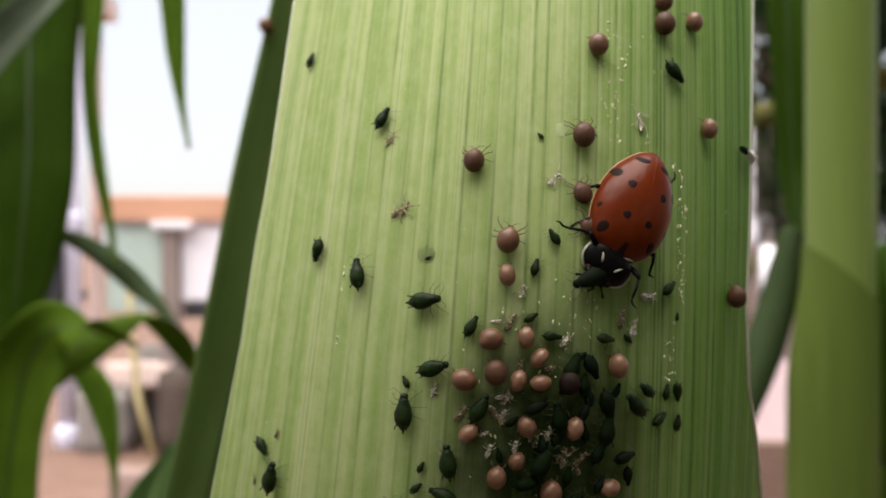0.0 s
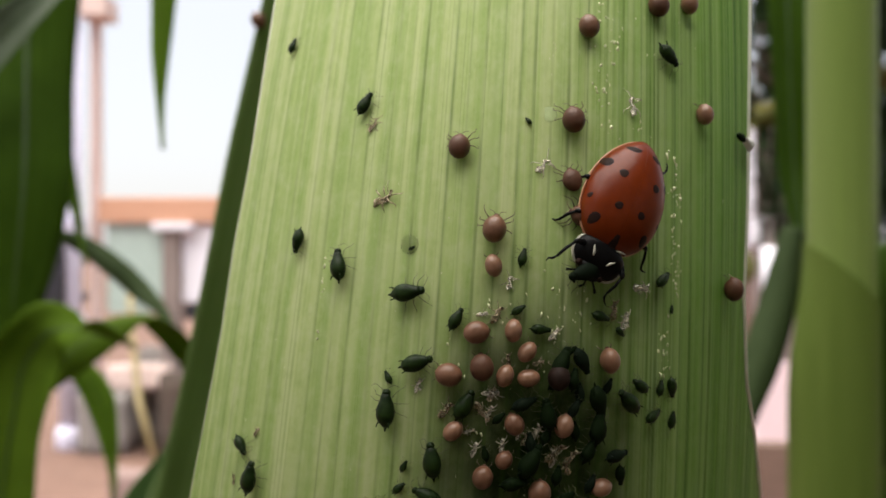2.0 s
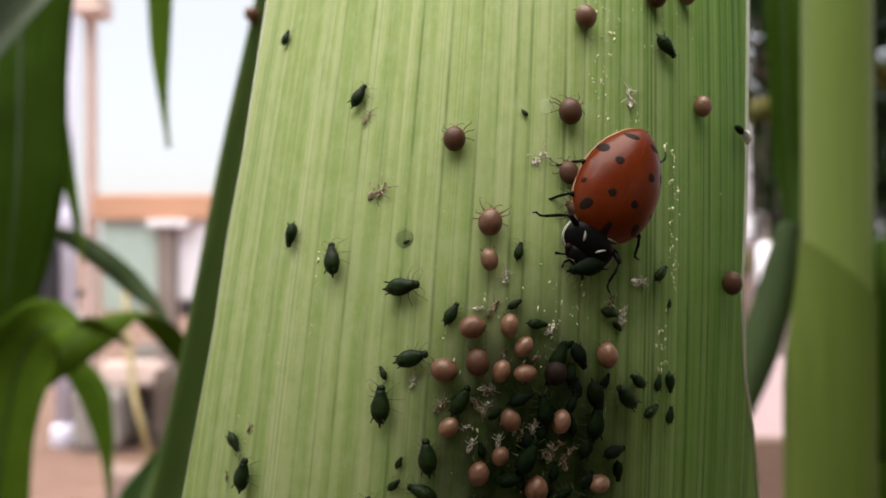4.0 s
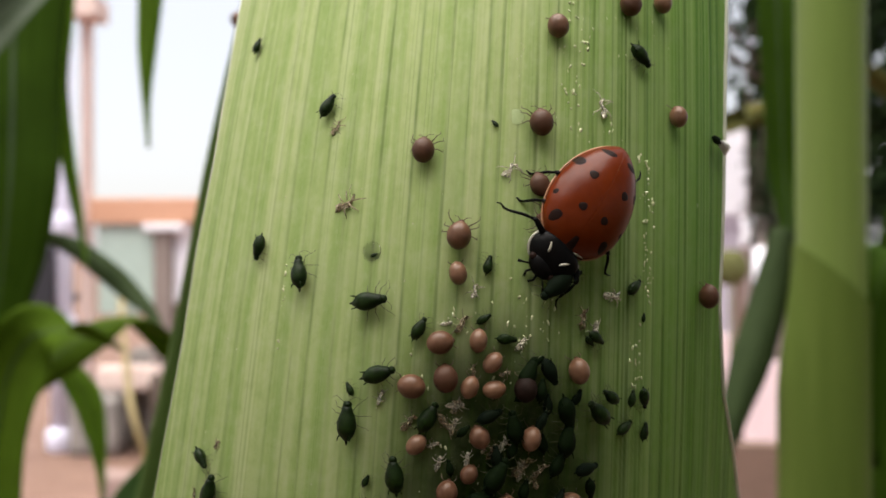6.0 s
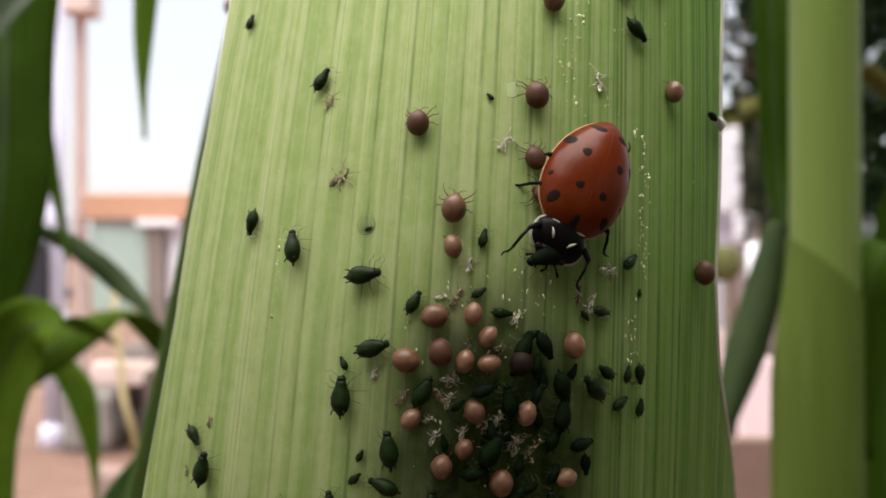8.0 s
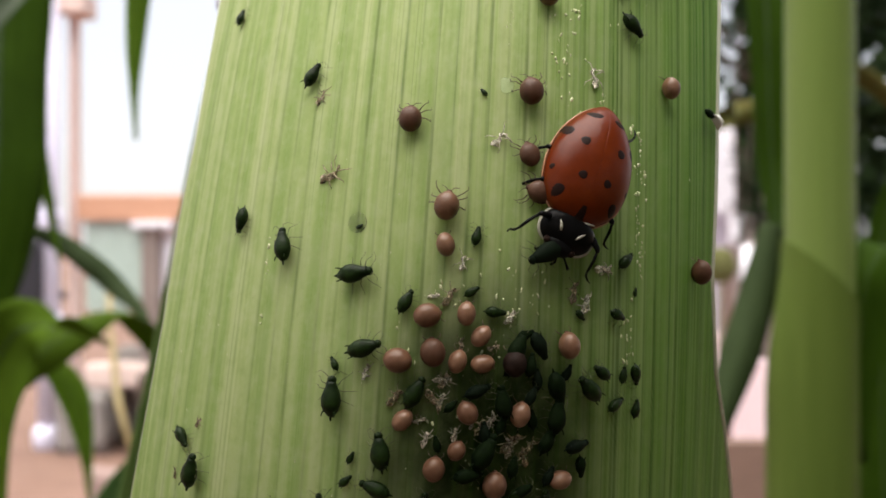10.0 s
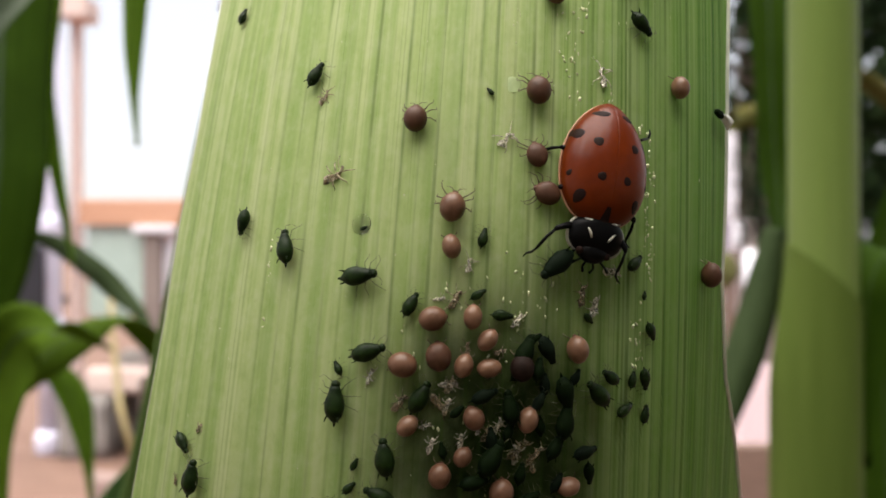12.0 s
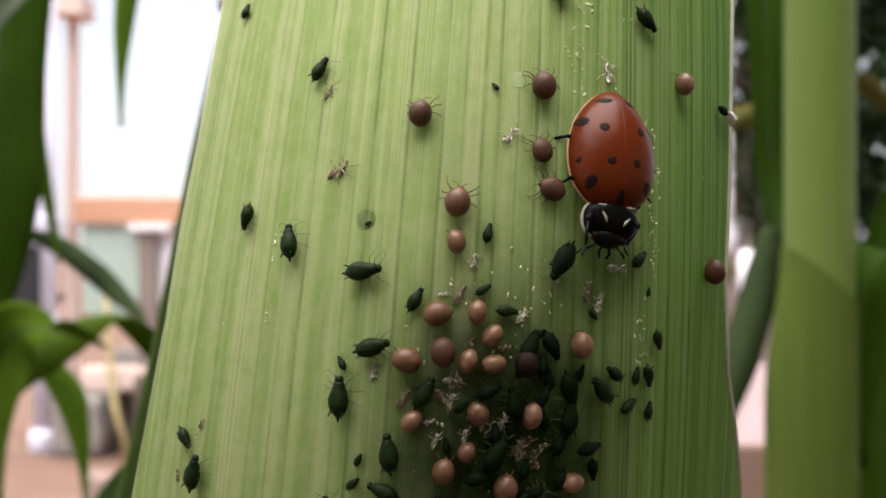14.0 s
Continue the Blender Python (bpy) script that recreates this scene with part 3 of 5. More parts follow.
# ---- aphid mummies ----
def mummy(mat, legs, seed, label, plump=0.93):
    """A swollen, parasitised aphid one unit long, head along x."""
    rng = random.Random(seed)
    thing = tagged(new("aphid_mummy"), label, "aphid mummy", "mummies on the leaf")
    bm = bmesh.new()
    lathe(bm, [(-0.50, 0.02), (-0.485, 0.10), (-0.44, 0.21), (-0.35, 0.32), (-0.22, 0.405), (-0.06, 0.44), (0.10, 0.425), (0.23, 0.365), (0.33, 0.28), (0.405, 0.18), (0.44, 0.06)], 20, plump, 0.92, 0.39)
    for v in bm.verts:
        v.co += Vector((0, 0, 1)) * 0.015 * noise.noise(v.co * 4 + Vector((seed, 0, 0)))
    part("shell", bm, mat, thing)
    bm = bmesh.new()
    lathe(bm, [(0.38, 0.07), (0.41, 0.11), (0.46, 0.11), (0.51, 0.05)] if legs else [(0.38, 0.06), (0.42, 0.085), (0.45, 0.08), (0.475, 0.03)], 10, 1, 0.8, 0.34 if legs else 0.28)
    part("head", bm, MUMMY_DARK, thing)
    if legs:
        for side in (-1, 1):
            for at, turn in ((0.34, 50), (0.22, 15), (0.08, -22)):
                t = radians(turn + rng.uniform(-14, 14))
                reach = rng.uniform(0.34, 0.46)
                c, s = math.sin(t), side * math.cos(t)
                y = side * 0.3
                bm = bmesh.new()
                tube(bm, [(at, y * 0.8, 0.22), (at + c * reach * 0.55, y + s * reach * 0.5, 0.3), (at + c * reach + 0.05, y + s * reach * 0.8, 0.03), (at + c * reach + 0.16, y + s * reach * 0.75, 0.01)], [0.024, 0.018, 0.012, 0.008], 5)
                part("leg", bm, MUMMY_LEG, thing)
            bm = bmesh.new()
            tube(bm, [(0.48, side * 0.05, 0.36), (0.60, side * 0.14, 0.3), (0.66, side * 0.3, 0.16)], [0.016, 0.012, 0.007], 5)
            part("antenna", bm, MUMMY_LEG, thing)
    else:
        for side in (-1, 1):
            bm = bmesh.new()
            tube(bm, [(0.36, side * 0.16, 0.24), (0.48, side * 0.3, 0.14), (0.54, side * 0.28, 0.02)], [0.022, 0.016, 0.01], 5)
            part("leg", bm, MUMMY_LEG, thing)
    return thing


BROWN, PALE, DULL = "round glossy brown aphid mummy stuck to the leaf", "round pale tan aphid mummy stuck to the leaf", "round dull dark brown aphid mummy on the leaf"
MUMMIES = {(0, 1): mummy(MUMMY, 1, 1, "round brown aphid mummy with thin spread legs"), (0, 0): mummy(MUMMY, 0, 2, BROWN), (1, 0): mummy(MUMMY_PALE, 0, 3, PALE, 0.82),
           (2, 0): mummy(MUMMY_DARK, 0, 4, DULL), (3, 0): mummy(MUMMY_BLACK, 0, 6, "blackened aphid mummy half hidden in the colony"), (2, 1): mummy(MUMMY_DARK, 1, 5, "dark brown aphid mummy with thin spread legs")}
# x, z, heading, length, legs, tone (0 brown, 1 pale, 2 dark, 3 black)
LONE_MUMMIES = [
    (1.51, 3.90, 90, 1.2, 1, 2), (6.29, 5.08, 90, 1.27, 1, 2), (7.1, 9.35, 95, 1.2, 0, 0), (10.41, 10.68, 90, 1.26, 0, 2), (10.43, 11.84, 90, 1.15, 0, 0), (12.09, 11.04, 95, 1.11, 0, 1),
    (12.78, 5.86, 90, 1.1, 0, 1), (14.51, -2.37, 95, 1.26, 0, 2), (2.91, 0.35, 80, 1.28, 1, 0), (2.84, -1.17, 100, 1.06, 0, 1), (6.22, 2.50, 100, 1.1, 1, 2), (6.58, 0.95, 160, 1.2, 1, 2),
]
COLONY_MUMMIES = [
    (2.15, -3.95, 10, 1.21, 0, 0), (3.61, -3.86, 85, 1.06, 0, 1), (4.17, -4.74, 50, 1.03, 0, 1), (2.31, -5.34, 95, 1.26, 0, 2), (0.96, -5.69, 170, 1.26, 0, 0), (3.25, -5.7, 70, 1.05, 0, 1),
    (4.22, -5.82, 5, 1.06, 0, 1), (5.43, -5.81, 90, 1.2, 0, 3), (7.65, -5.19, 100, 1.23, 0, 1), (1.15, -7.95, 45, 1.05, 0, 1), (3.58, -7.67, 110, 1.06, 0, 0), (5.63, -7.81, 75, 1.13, 0, 1),
    (3.17, -9.13, 60, 0.9, 0, 0), (2.29, -9.79, 80, 1.11, 0, 0), (4.56, -10.48, 85, 1.24, 0, 0), (7.25, -10.55, 5, 1.11, 0, 1),
]
for x, z, turn, size, legs, tone in LONE_MUMMIES + COLONY_MUMMIES:
    # those pressed under the ladybird's rim are flatter
    flat = 0.72 if (x, z) in ((6.22, 2.50), (6.58, 0.95)) else 1.0
    slim = 0.76 if x > 14 else 1.0
    copy_thing(MUMMIES[(tone, legs)], leaf_pose(x, z, turn, -0.02, 0, 0, size * 0.98 * MM) @ Matrix.Diagonal((1, slim, flat, 1)))
EDGE_MUMMY = MUMMIES[(0, 0)]


# ---- shed skins ----
def shed_skin(mat, seed, leggy=False):
    """A crumpled cast skin one unit across: a torn hollow husk with short bent legs."""
    rng = random.Random(seed)
    thing = tagged(new("shed_skin"), "pale crumpled shed aphid skin on the leaf", "shed skin", "shed skins")
    bm = bmesh.new()
    lathe(bm, [(-0.40, 0.02), (-0.33, 0.06), (-0.20, 0.105), (-0.06, 0.10), (0.08, 0.065), (0.18, 0.05), (0.27, 0.06), (0.33, 0.02)], 12, 1.0, 0.7, 0.07)
    for v in bm.verts:
        v.co += Vector(noise.noise_vector(v.co * 9 + Vector((seed * 3.1, 0, 0)))) * 0.15 + Vector((rng.uniform(-1, 1), rng.uniform(-1, 1), rng.uniform(-0.4, 0.6))) * 0.026
        v.co.z = max(v.co.z, 0.004)
    if leggy:
        # little more than a shrivelled strip with its legs
        for v in bm.verts:
            v.co.y *= 0.85
            v.co.z *= 0.6
            v.co.y += 0.07 * math.sin(v.co.x * 9 + seed)
    # the slit along the back from which the aphid crept
    gone = [f for f in bm.faces if f.calc_center_median().z > 0.12 and f.calc_center_median().y > -0.03 and f.calc_center_median().y < 0.03 and -0.1 < f.calc_center_median().x < 0.1]
    bmesh.ops.delete(bm, geom=gone, context="FACES")
    husk = part("husk", bm, mat, thing)
    husk.modifiers.new("thickness", "SOLIDIFY").thickness = 0.012
    for side in (-1, 1):
        for at, turn in ((0.2, 40), (0.08, 5), (-0.06, -40)):
            if rng.random() < (0.1 if leggy else 0.35):
                continue
            a = radians(turn + rng.uniform(-35, 35))
            r = rng.uniform(0.24, 0.42) if leggy else rng.uniform(0.16, 0.36)
            c, q = math.sin(a), side * math.cos(a)
            bm = bmesh.new()
            tube(bm, [(at, side * 0.07, 0.08), (at + c * r * 0.5, side * 0.07 + q * r * 0.5, rng.uniform(0.08, 0.16)), (at + c * r * 0.9 + rng.uniform(-0.06, 0.06), side * 0.07 + q * r * 0.9, 0.03), (at + c * r * 1.1, side * 0.07 + q * r, 0.012)], [0.022, 0.019, 0.015, 0.009], 5)
            part("leg", bm, mat, thing)
    return thing


CASTS = [shed_skin(SKIN, 1), shed_skin(SKIN_BROWN, 2), shed_skin(SKIN, 3), shed_skin(SKIN, 7), shed_skin(SKIN_BROWN, 9), shed_skin(SKIN_BROWN, 4, True), shed_skin(SKIN, 13, True)]
SKINS = [
    (-1.88, 1.8, 30, 1.11), (-2.47, 5.26, 70, 0.74), (5.05, 3.2, 40, 0.92), (9.18, 6.02, 80, 1.03), (3.51, -1.84, 70, 0.79), (2.99, -3.19, 60, 0.9),
    (2.72, -6.48, 0, 0.9), (2.35, -7.27, -50, 1.05), (4.58, -8.09, 60, 0.91), (0.83, -7.14, 50, 0.95), (-0.35, -6.22, 70, 0.8), (-8.01, -8.96, 50, 0.65),
    (1.98, -8.76, 70, 0.79), (5.41, -9.0, 40, 1.18), (9.52, -2.19, 0, 1.13), (8.12, -3.09, 80, 0.99), (5.37, -4.08, 50, 0.8), (4.34, -6.14, 30, 0.58),
    (2.38, -3.19, 10, 0.58), (5.85, -9.65, 120, 0.81),
]
COLONY_SKINS = [
    (3.82, -8.19, 80, 0.53), (-9.24, -11.31, 90, 0.55), (1.74, -8.04, 20, 0.63), (2.73, -6.51, 70, 0.83), (3.13, -8.61, 80, 0.74), (4.17, -8.31, 60, 0.84),
    (5.27, -9.17, 90, 1.0), (6.12, -9.24, 40, 0.91), (8.6, -3.65, 70, 1.04), (4.72, -5.25, 20, 0.64), (2.61, -7.23, 60, 0.74), (3.43, -5.09, 90, 0.64),
]
for i, (x, z, turn, size) in enumerate(SKINS + COLONY_SKINS):
    ob = copy_thing(CASTS[(5, 5, 6, 6, 6, 1)[i] if i < 6 else (0, 1, 2, 1, 3, 4)[i % 6]], leaf_pose(x, z, turn, 0.0, 0, 0, size * (1.35 if i < 4 else 1.15) * MM))
    if i < 2:
        tagged(ob, "brownish straggly shed aphid skin on the leaf")
for t_ in CASTS:
    drop_template(t_)


def crumbs():
    """Pale specks of pollen and honeydew scattered on the leaf."""
    rng = random.Random(12)
    spots = []
    # a stretch of the leaf (x0, z0, x1, z1), how many, spread and size in mm
    for x0, z0, x1, z1, n, wide, size in ((8.0, 10.5, 7.9, 5.2, 40, 0.38, 0.12), (9.0, 9.8, 8.2, 8.3, 6, 0.3, 0.13), (11.0, 4.0, 11.9, 2.9, 9, 0.14, 0.16), (11.4, 3.2, 11.4, -2.2, 46, 0.2, 0.11),
                                          (10.6, 11.0, 11.2, 8.0, 8, 0.5, 0.08), (10.9, -3.5, 10.6, -6.2, 24, 0.2, 0.1), (5.0, -2.5, 6.4, -4.5, 28, 0.6, 0.11), (2.0, -3.0, 4.0, -10.0, 40, 1.3, 0.11),
                                          (-4.7, -0.8, -4.8, -2.9, 8, 0.05, 0.1), (-4.95, -4.1, -5.0, -4.8, 5, 0.05, 0.12), (-8, -9, 12, 10, 60, 4.0, 0.06), (9.0, 5.5, 9.6, 5.0, 7, 0.3, 0.09), (5.8, 10, 5.4, 7.2, 7, 0.1, 0.07)):
        for k in range(n):
            u = rng.random()
            spots.append((x0 + (x1 - x0) * u + rng.gauss(0, wide), z0 + (z1 - z0) * u + rng.gauss(0, wide), size * rng.uniform(0.45, 1.1)))
    bm = bmesh.new()
    for x, z, size in spots:
        if not along(LEFT, z) + 0.5 < x < along(RIGHT_EDGE, z) - 0.5:
            continue
        p, n = on_leaf(x, z, 0.02)
        made = bmesh.ops.create_icosphere(bm, subdivisions=1, radius=size * MM * 0.54)
        for v in made["verts"]:
            v.co *= rng.uniform(0.65, 1.25)
        bmesh.ops.transform(bm, matrix=Matrix.Translation(p) @ Matrix.Rotation(rng.uniform(-0.5, 0.5), 4, "Y") @ Matrix.Diagonal((rng.uniform(0.6, 1.2), 0.5, rng.uniform(0.8, 2.6), 1)), verts=made["verts"])
    ob = part("pollen_specks", bm, SPECK)
    tagged(ob, "pale yellow specks of pollen scattered over the leaf", "pollen", kind="stuff")


crumbs()


def honeydew():
    for x, z, size, mat, label in ((-0.75, -0.25, 0.42, DROP, "clear flat drop of honeydew on the leaf"), (5.35, 5.45, 0.36, SMEAR, "dried pale smear of honeydew on the leaf")):
        thing = tagged(new("honeydew_drop"), label, "drop", "honeydew drops")
        thing.matrix_world = leaf_pose(x, z, 90)
        bm = bmesh.new()
        lathe(bm, [(-1.0, 0.05), (-0.92, 0.40), (-0.7, 0.72), (-0.38, 0.93), (0, 1.0), (0.38, 0.93), (0.7, 0.72), (0.92, 0.40), (1.0, 0.05)], 18, 1, 0.08 if mat is DROP else 0.012, 0.03 if mat is DROP else 0.0)
        bmesh.ops.scale(bm, vec=(size * MM,) * 3, verts=bm.verts)
        part("drop", bm, mat, thing)


honeydew()


def moth_fly():
    """A tiny white-winged fly at the leaf's edge."""
    thing = tagged(new("tiny_fly"), "tiny dark fly with pale folded wings at the leaf edge", "fly")
    thing.matrix_world = leaf_pose(15.5, 4.95, -8, 0.1)
    bm = bmesh.new()
    lathe(bm, [(-0.5 * MM, 0.00005), (-0.3 * MM, 0.00016), (0.0, 0.0002), (0.25 * MM, 0.00016), (0.4 * MM, 0.00005)], 10, 1, 0.9, 0.22 * MM)
    bmesh.ops.translate(bm, vec=(-0.35 * MM, 0, 0), verts=bm.verts)
    part("body", bm, APHID, thing)
    for side in (-1, 1):
        bm = bmesh.new()
        rows = []
        for k in range(6):
            q = k / 5
            w = 0.06 + 0.34 * q
            rows.append([bm.verts.new(((-0.25 + 0.95 * q) * MM, side * w * e * MM, (0.45 - 0.28 * e + dz) * MM)) for e, dz in ((0, 0), (0.5, 0.02), (1, 0), (1, -0.03), (0.5, -0.02), (0, -0.03))])
        for r0, r1 in zip(rows, rows[1:]):
            for e in range(6):
                bm.faces.new((r0[e], r1[e], r1[(e + 1) % 6], r0[(e + 1) % 6]))
        bm.faces.new(rows[0])
        bm.faces.new(rows[-1][::-1])
        bmesh.ops.recalc_face_normals(bm, faces=bm.faces)
        part("wing", bm, WING, thing, "pale whitish wing")


moth_fly()


# ---- the ladybird ----
# half length, half width, height, rim height and middle of the shell, in mm
EL, EW, EH, EZ, EC = 2.716, 1.894, 1.40, 0.6, -0.32


def shell_width(u):
    v = (u - 0.14) / (1.14 if u < 0.14 else 0.86)
    return EW * (max(1 - abs(v) ** (1.95 if v < 0 else 2.4), 0.0)) ** (0.68 if v < 0 else 0.5)


def shell_height(x, y):
    u = min(max((x - EC) / EL, -1), 1)
    w = max(shell_width(u), 1e-3)
    return EZ + EH * math.sqrt(max(1 - u * u, 0.0)) * math.sqrt(max(1 - (y / w) ** 2, 0.0))


def ladybird():
    bug = tagged(new("ladybird"), "glossy orange-red ladybird with black spots feeding on an aphid", "ladybird")
    for side in (-1, 1):
        bm = bmesh.new()
        rings = []
        nx, nt = 44, 20
        for i in range(nx + 1):
            u = -math.cos(math.pi * (0.004 + 0.992 * i / nx))
            u = min(u, 0.955)
            w, h = shell_width(u), EH * math.sqrt(max(1 - u * u, 0.0))
            ring = []
            for k in range(nt + 1):
                a = math.pi / 2 * (1 - (1 - k / nt) ** 1.6)
                groove = (0.0, 0.006)[k - nt + 1] if k > nt - 2 else 0.0
                y = max(w * math.cos(a), 0.0005)
                tuck = -0.16 * (1 - k / 2) if k < 2 else 0.0
                ring.append(bm.verts.new(((EC + u * EL) * MM, side * (y + tuck * 0.4) * MM, (EZ + h * math.sin(a) - groove + tuck) * MM)))
            rings.append(ring)
        for r0, r1 in zip(rings, rings[1:]):
            for k in range(nt):
                bm.faces.new((r0[k], r1[k], r1[k + 1], r0[k + 1]))
        bmesh.ops.remove_doubles(bm, verts=bm.verts, dist=1e-6)
        bmesh.ops.recalc_face_normals(bm, faces=bm.faces)
        wing = part("wing_case", bm, ELYTRON, bug, "glossy orange-red wing case")
        # x, y, half length, half width in mm
        for x, y, rx, ry in ((-0.78, 0.80, 0.20, 0.20), (0.65, 0.55, 0.18, 0.19), (1.43, 1.22, 0.26, 0.21), (-1.2, 1.47, 0.26, 0.20), (-2.16, 0.58, 0.16, 0.34), (0.52, 1.69, 0.13, 0.08)):
            bm = bmesh.new()
            fan = []
            for ring in range(5):
                q = ring / 4
                row = []
                for k in range(18):
                    a = k * math.tau / 18
                    wob = 1 + 0.06 * math.sin(3 * a + x * 5)
                    px, py = x + rx * q * wob * math.cos(a), y + ry * q * wob * math.sin(a)
                    py = min(py, shell_width((px - EC) / EL) * 0.998)
                    lift = 0.016 * (1 - q ** 6) - 0.004 * (q == 1)
                    row.append(bm.verts.new((px * MM, side * py * MM * (1 + lift / 4), (shell_height(px, py) + lift) * MM)))
                fan.append(row)
            for r0, r1 in zip(fan, fan[1:]):
                for k in range(18):
                    bm.faces.new((r0[k], r0[(k + 1) % 18], r1[(k + 1) % 18], r1[k]))
            bmesh.ops.remove_doubles(bm, verts=bm.verts, dist=1e-7)
            bmesh.ops.recalc_face_normals(bm, faces=bm.faces)
            if sum(f.normal.z for f in bm.faces) < 0:
                bmesh.ops.reverse_faces(bm, faces=bm.faces)
            part("spot", bm, SPOT, wing, "black spot")
        bm = bmesh.new()
        us = [-math.cos(math.pi * (0.02 + 0.93 * i / 40)) for i in range(41)]
        tube(bm, [((EC + u * EL) * MM, side * (shell_width(u) - 0.01) * MM, (EZ + 0.0) * MM) for u in us], 0.000042, 7)
        part("wing_rim", bm, BUG_RIM, wing, "paler orange rim")
        bm = bmesh.new()
        tube(bm, [(2.26 * MM, side * 0.28 * MM, 1.06 * MM), (2.25 * MM, side * 0.5 * MM, 1.05 * MM), (2.20 * MM, side * 0.78 * MM, 0.99 * MM)], [0.00002, 0.000055, 0.00002], 8)
        part("shoulder_mark", bm, WHITE_MARK, wing, "pale cream shoulder mark")
    bm = bmesh.new()
    rows = []
    for i in range(9):
        x = 1.74 + 0.53 * i / 8
        w = 0.27 * math.sqrt(0.2 + 0.8 * i / 8)
        rows.append([bm.verts.new((x * MM, y * MM, (shell_height(min(x, 2.2), abs(y)) + (0.018 if abs(y) < w * 0.9 else -0.03)) * MM)) for y in (-w, -w * 0.6, 0, w * 0.6, w)])
    for r0, r1 in zip(rows, rows[1:]):
        for k in range(4):
            bm.faces.new((r0[k], r1[k], r1[k + 1], r0[k + 1]))
    bmesh.ops.recalc_face_normals(bm, faces=bm.faces)
    part("seam_mark", bm, SPOT, bug, "black mark at the front of the seam")
    bm = bmesh.new()
    lathe(bm, [(-2.1 * MM, 0.0003), (-1.7 * MM, 0.001), (-0.8 * MM, 0.00155), (0.4 * MM, 0.00165), (1.5 * MM, 0.00135), (2.2 * MM, 0.0009)], 20, 1.0, 0.36, 0.6 * MM)
    part("abdomen", bm, BLACK_SHELL, bug)

    # fore body, turned down a little
    bm = bmesh.new()
    n = 22
    grid = []
    for i in range(n + 1):
        q = i / n
        row = []
        for k in range(36):
            a = k * math.tau / 36
            c, s = math.cos(a), math.sin(a)
            x = 2.72 + 0.80 * q * math.copysign(abs(c) ** 0.8, c)
            y = 1.22 * q * math.copysign(abs(s) ** 0.9, s)
            z = 0.42 + 0.68 * (1 - q ** 2.6) ** 0.6 - 0.30 * (x - 2.72)
            row.append(bm.verts.new((x * MM, y * MM, z * MM)))
        grid.append(row)
    for r0, r1 in zip(grid, grid[1:]):
        for k in range(36):
            bm.faces.new((r0[k], r0[(k + 1) % 36], r1[(k + 1) % 36], r1[k]))
    bmesh.ops.remove_doubles(bm, verts=bm.verts, dist=1e-7)
    bmesh.ops.recalc_face_normals(bm, faces=bm.faces)
    neck = part("neck_shield", bm, BLACK_SHELL, bug, "black neck shield with white marks")

    def top(x, y):
        q = math.hypot((x - 2.72) / 0.80, y / 1.22)
        return 0.42 + 0.68 * max(1 - q ** 2.6, 0) ** 0.6 - 0.30 * (x - 2.72)

    for side in (-1, 1):
        bm = bmesh.new()
        ends = ((2.62, 0.60), (2.74, 0.50), (2.86, 0.42), (2.98, 0.36))
        tube(bm, [(x * MM, side * y * MM, (top(x, y) + 0.0) * MM) for x, y in ends], [0.00002, 0.00005, 0.00006, 0.00003], 8)
        part("white_bar", bm, WHITE_MARK, neck, "short white bar")
        bm = bmesh.new()
        edge = []
        for k in range(12):
            a = radians(25 + 110 * k / 11)
            c, s = math.cos(a), math.sin(a)
            edge.append(((2.72 + 0.785 * math.copysign(abs(c) ** 0.8, c)) * MM, side * 1.2 * abs(s) ** 0.9 * MM, (0.48 - 0.30 * 0.785 * c) * MM))
        tube(bm, edge, [0.00003] + [0.00007] * 10 + [0.00005], 8)
        part("white_edge", bm, WHITE_MARK, neck, "white edge of the neck shield")
    bm = bmesh.new()
    lathe(bm, [(3.1 * MM, 0.0005), (3.3 * MM, 0.00070), (3.5 * MM, 0.00064), (3.68 * MM, 0.00046), (3.78 * MM, 0.0002)], 16, 1.0, 0.62, 0.36 * MM)
    head = part("head", bm, BLACK_SHELL, bug, "small black head")
    for side in (-1, 1):
        bm = bmesh.new()
        bmesh.ops.create_icosphere(bm, subdivisions=2, radius=0.00017)
        bmesh.ops.translate(bm, vec=(3.42 * MM, side * 0.58 * MM, 0.5 * MM), verts=bm.verts)
        part("eye", bm, SPOT, head)
        bm = bmesh.new()
        tube(bm, [(3.62 * MM, side * 0.34 * MM, 0.4 * MM), (3.86 * MM, side * 0.62 * MM, 0.42 * MM), (3.98 * MM, side * 0.82 * MM, 0.3 * MM)], [0.00004, 0.00004, 0.00007], 7)
        part("antenna", bm, BLACK_SHELL, head)
        bm = bmesh.new()
        tube(bm, [(3.7 * MM, side * 0.14 * MM, 0.3 * MM), (3.95 * MM, side * 0.24 * MM, 0.18 * MM), (4.12 * MM, side * 0.14 * MM, 0.06 * MM)], [0.00006, 0.00005, 0.00006], 7)
        part("feeler", bm, BLACK_SHELL, head)
    legs = {}
    for key, reach, hip in LEGS:
        bm = bmesh.new()
        r, k = reach, 0.26 if key.endswith("_l") else -0.26
        tube(bm, [(0, 0, 0), (0.2 * r * MM, k * 0.6 * MM, 0.14 * MM), (0.40 * r * MM, k * MM, 0.26 * MM), (0.45 * r * MM, k * MM, 0.2 * MM)], [0.0001, 0.00014, 0.00011, 0.00008], 9)
        leg = part("leg", bm, BLACK_SHELL, bug, "thin black leg")
        bm = bmesh.new()
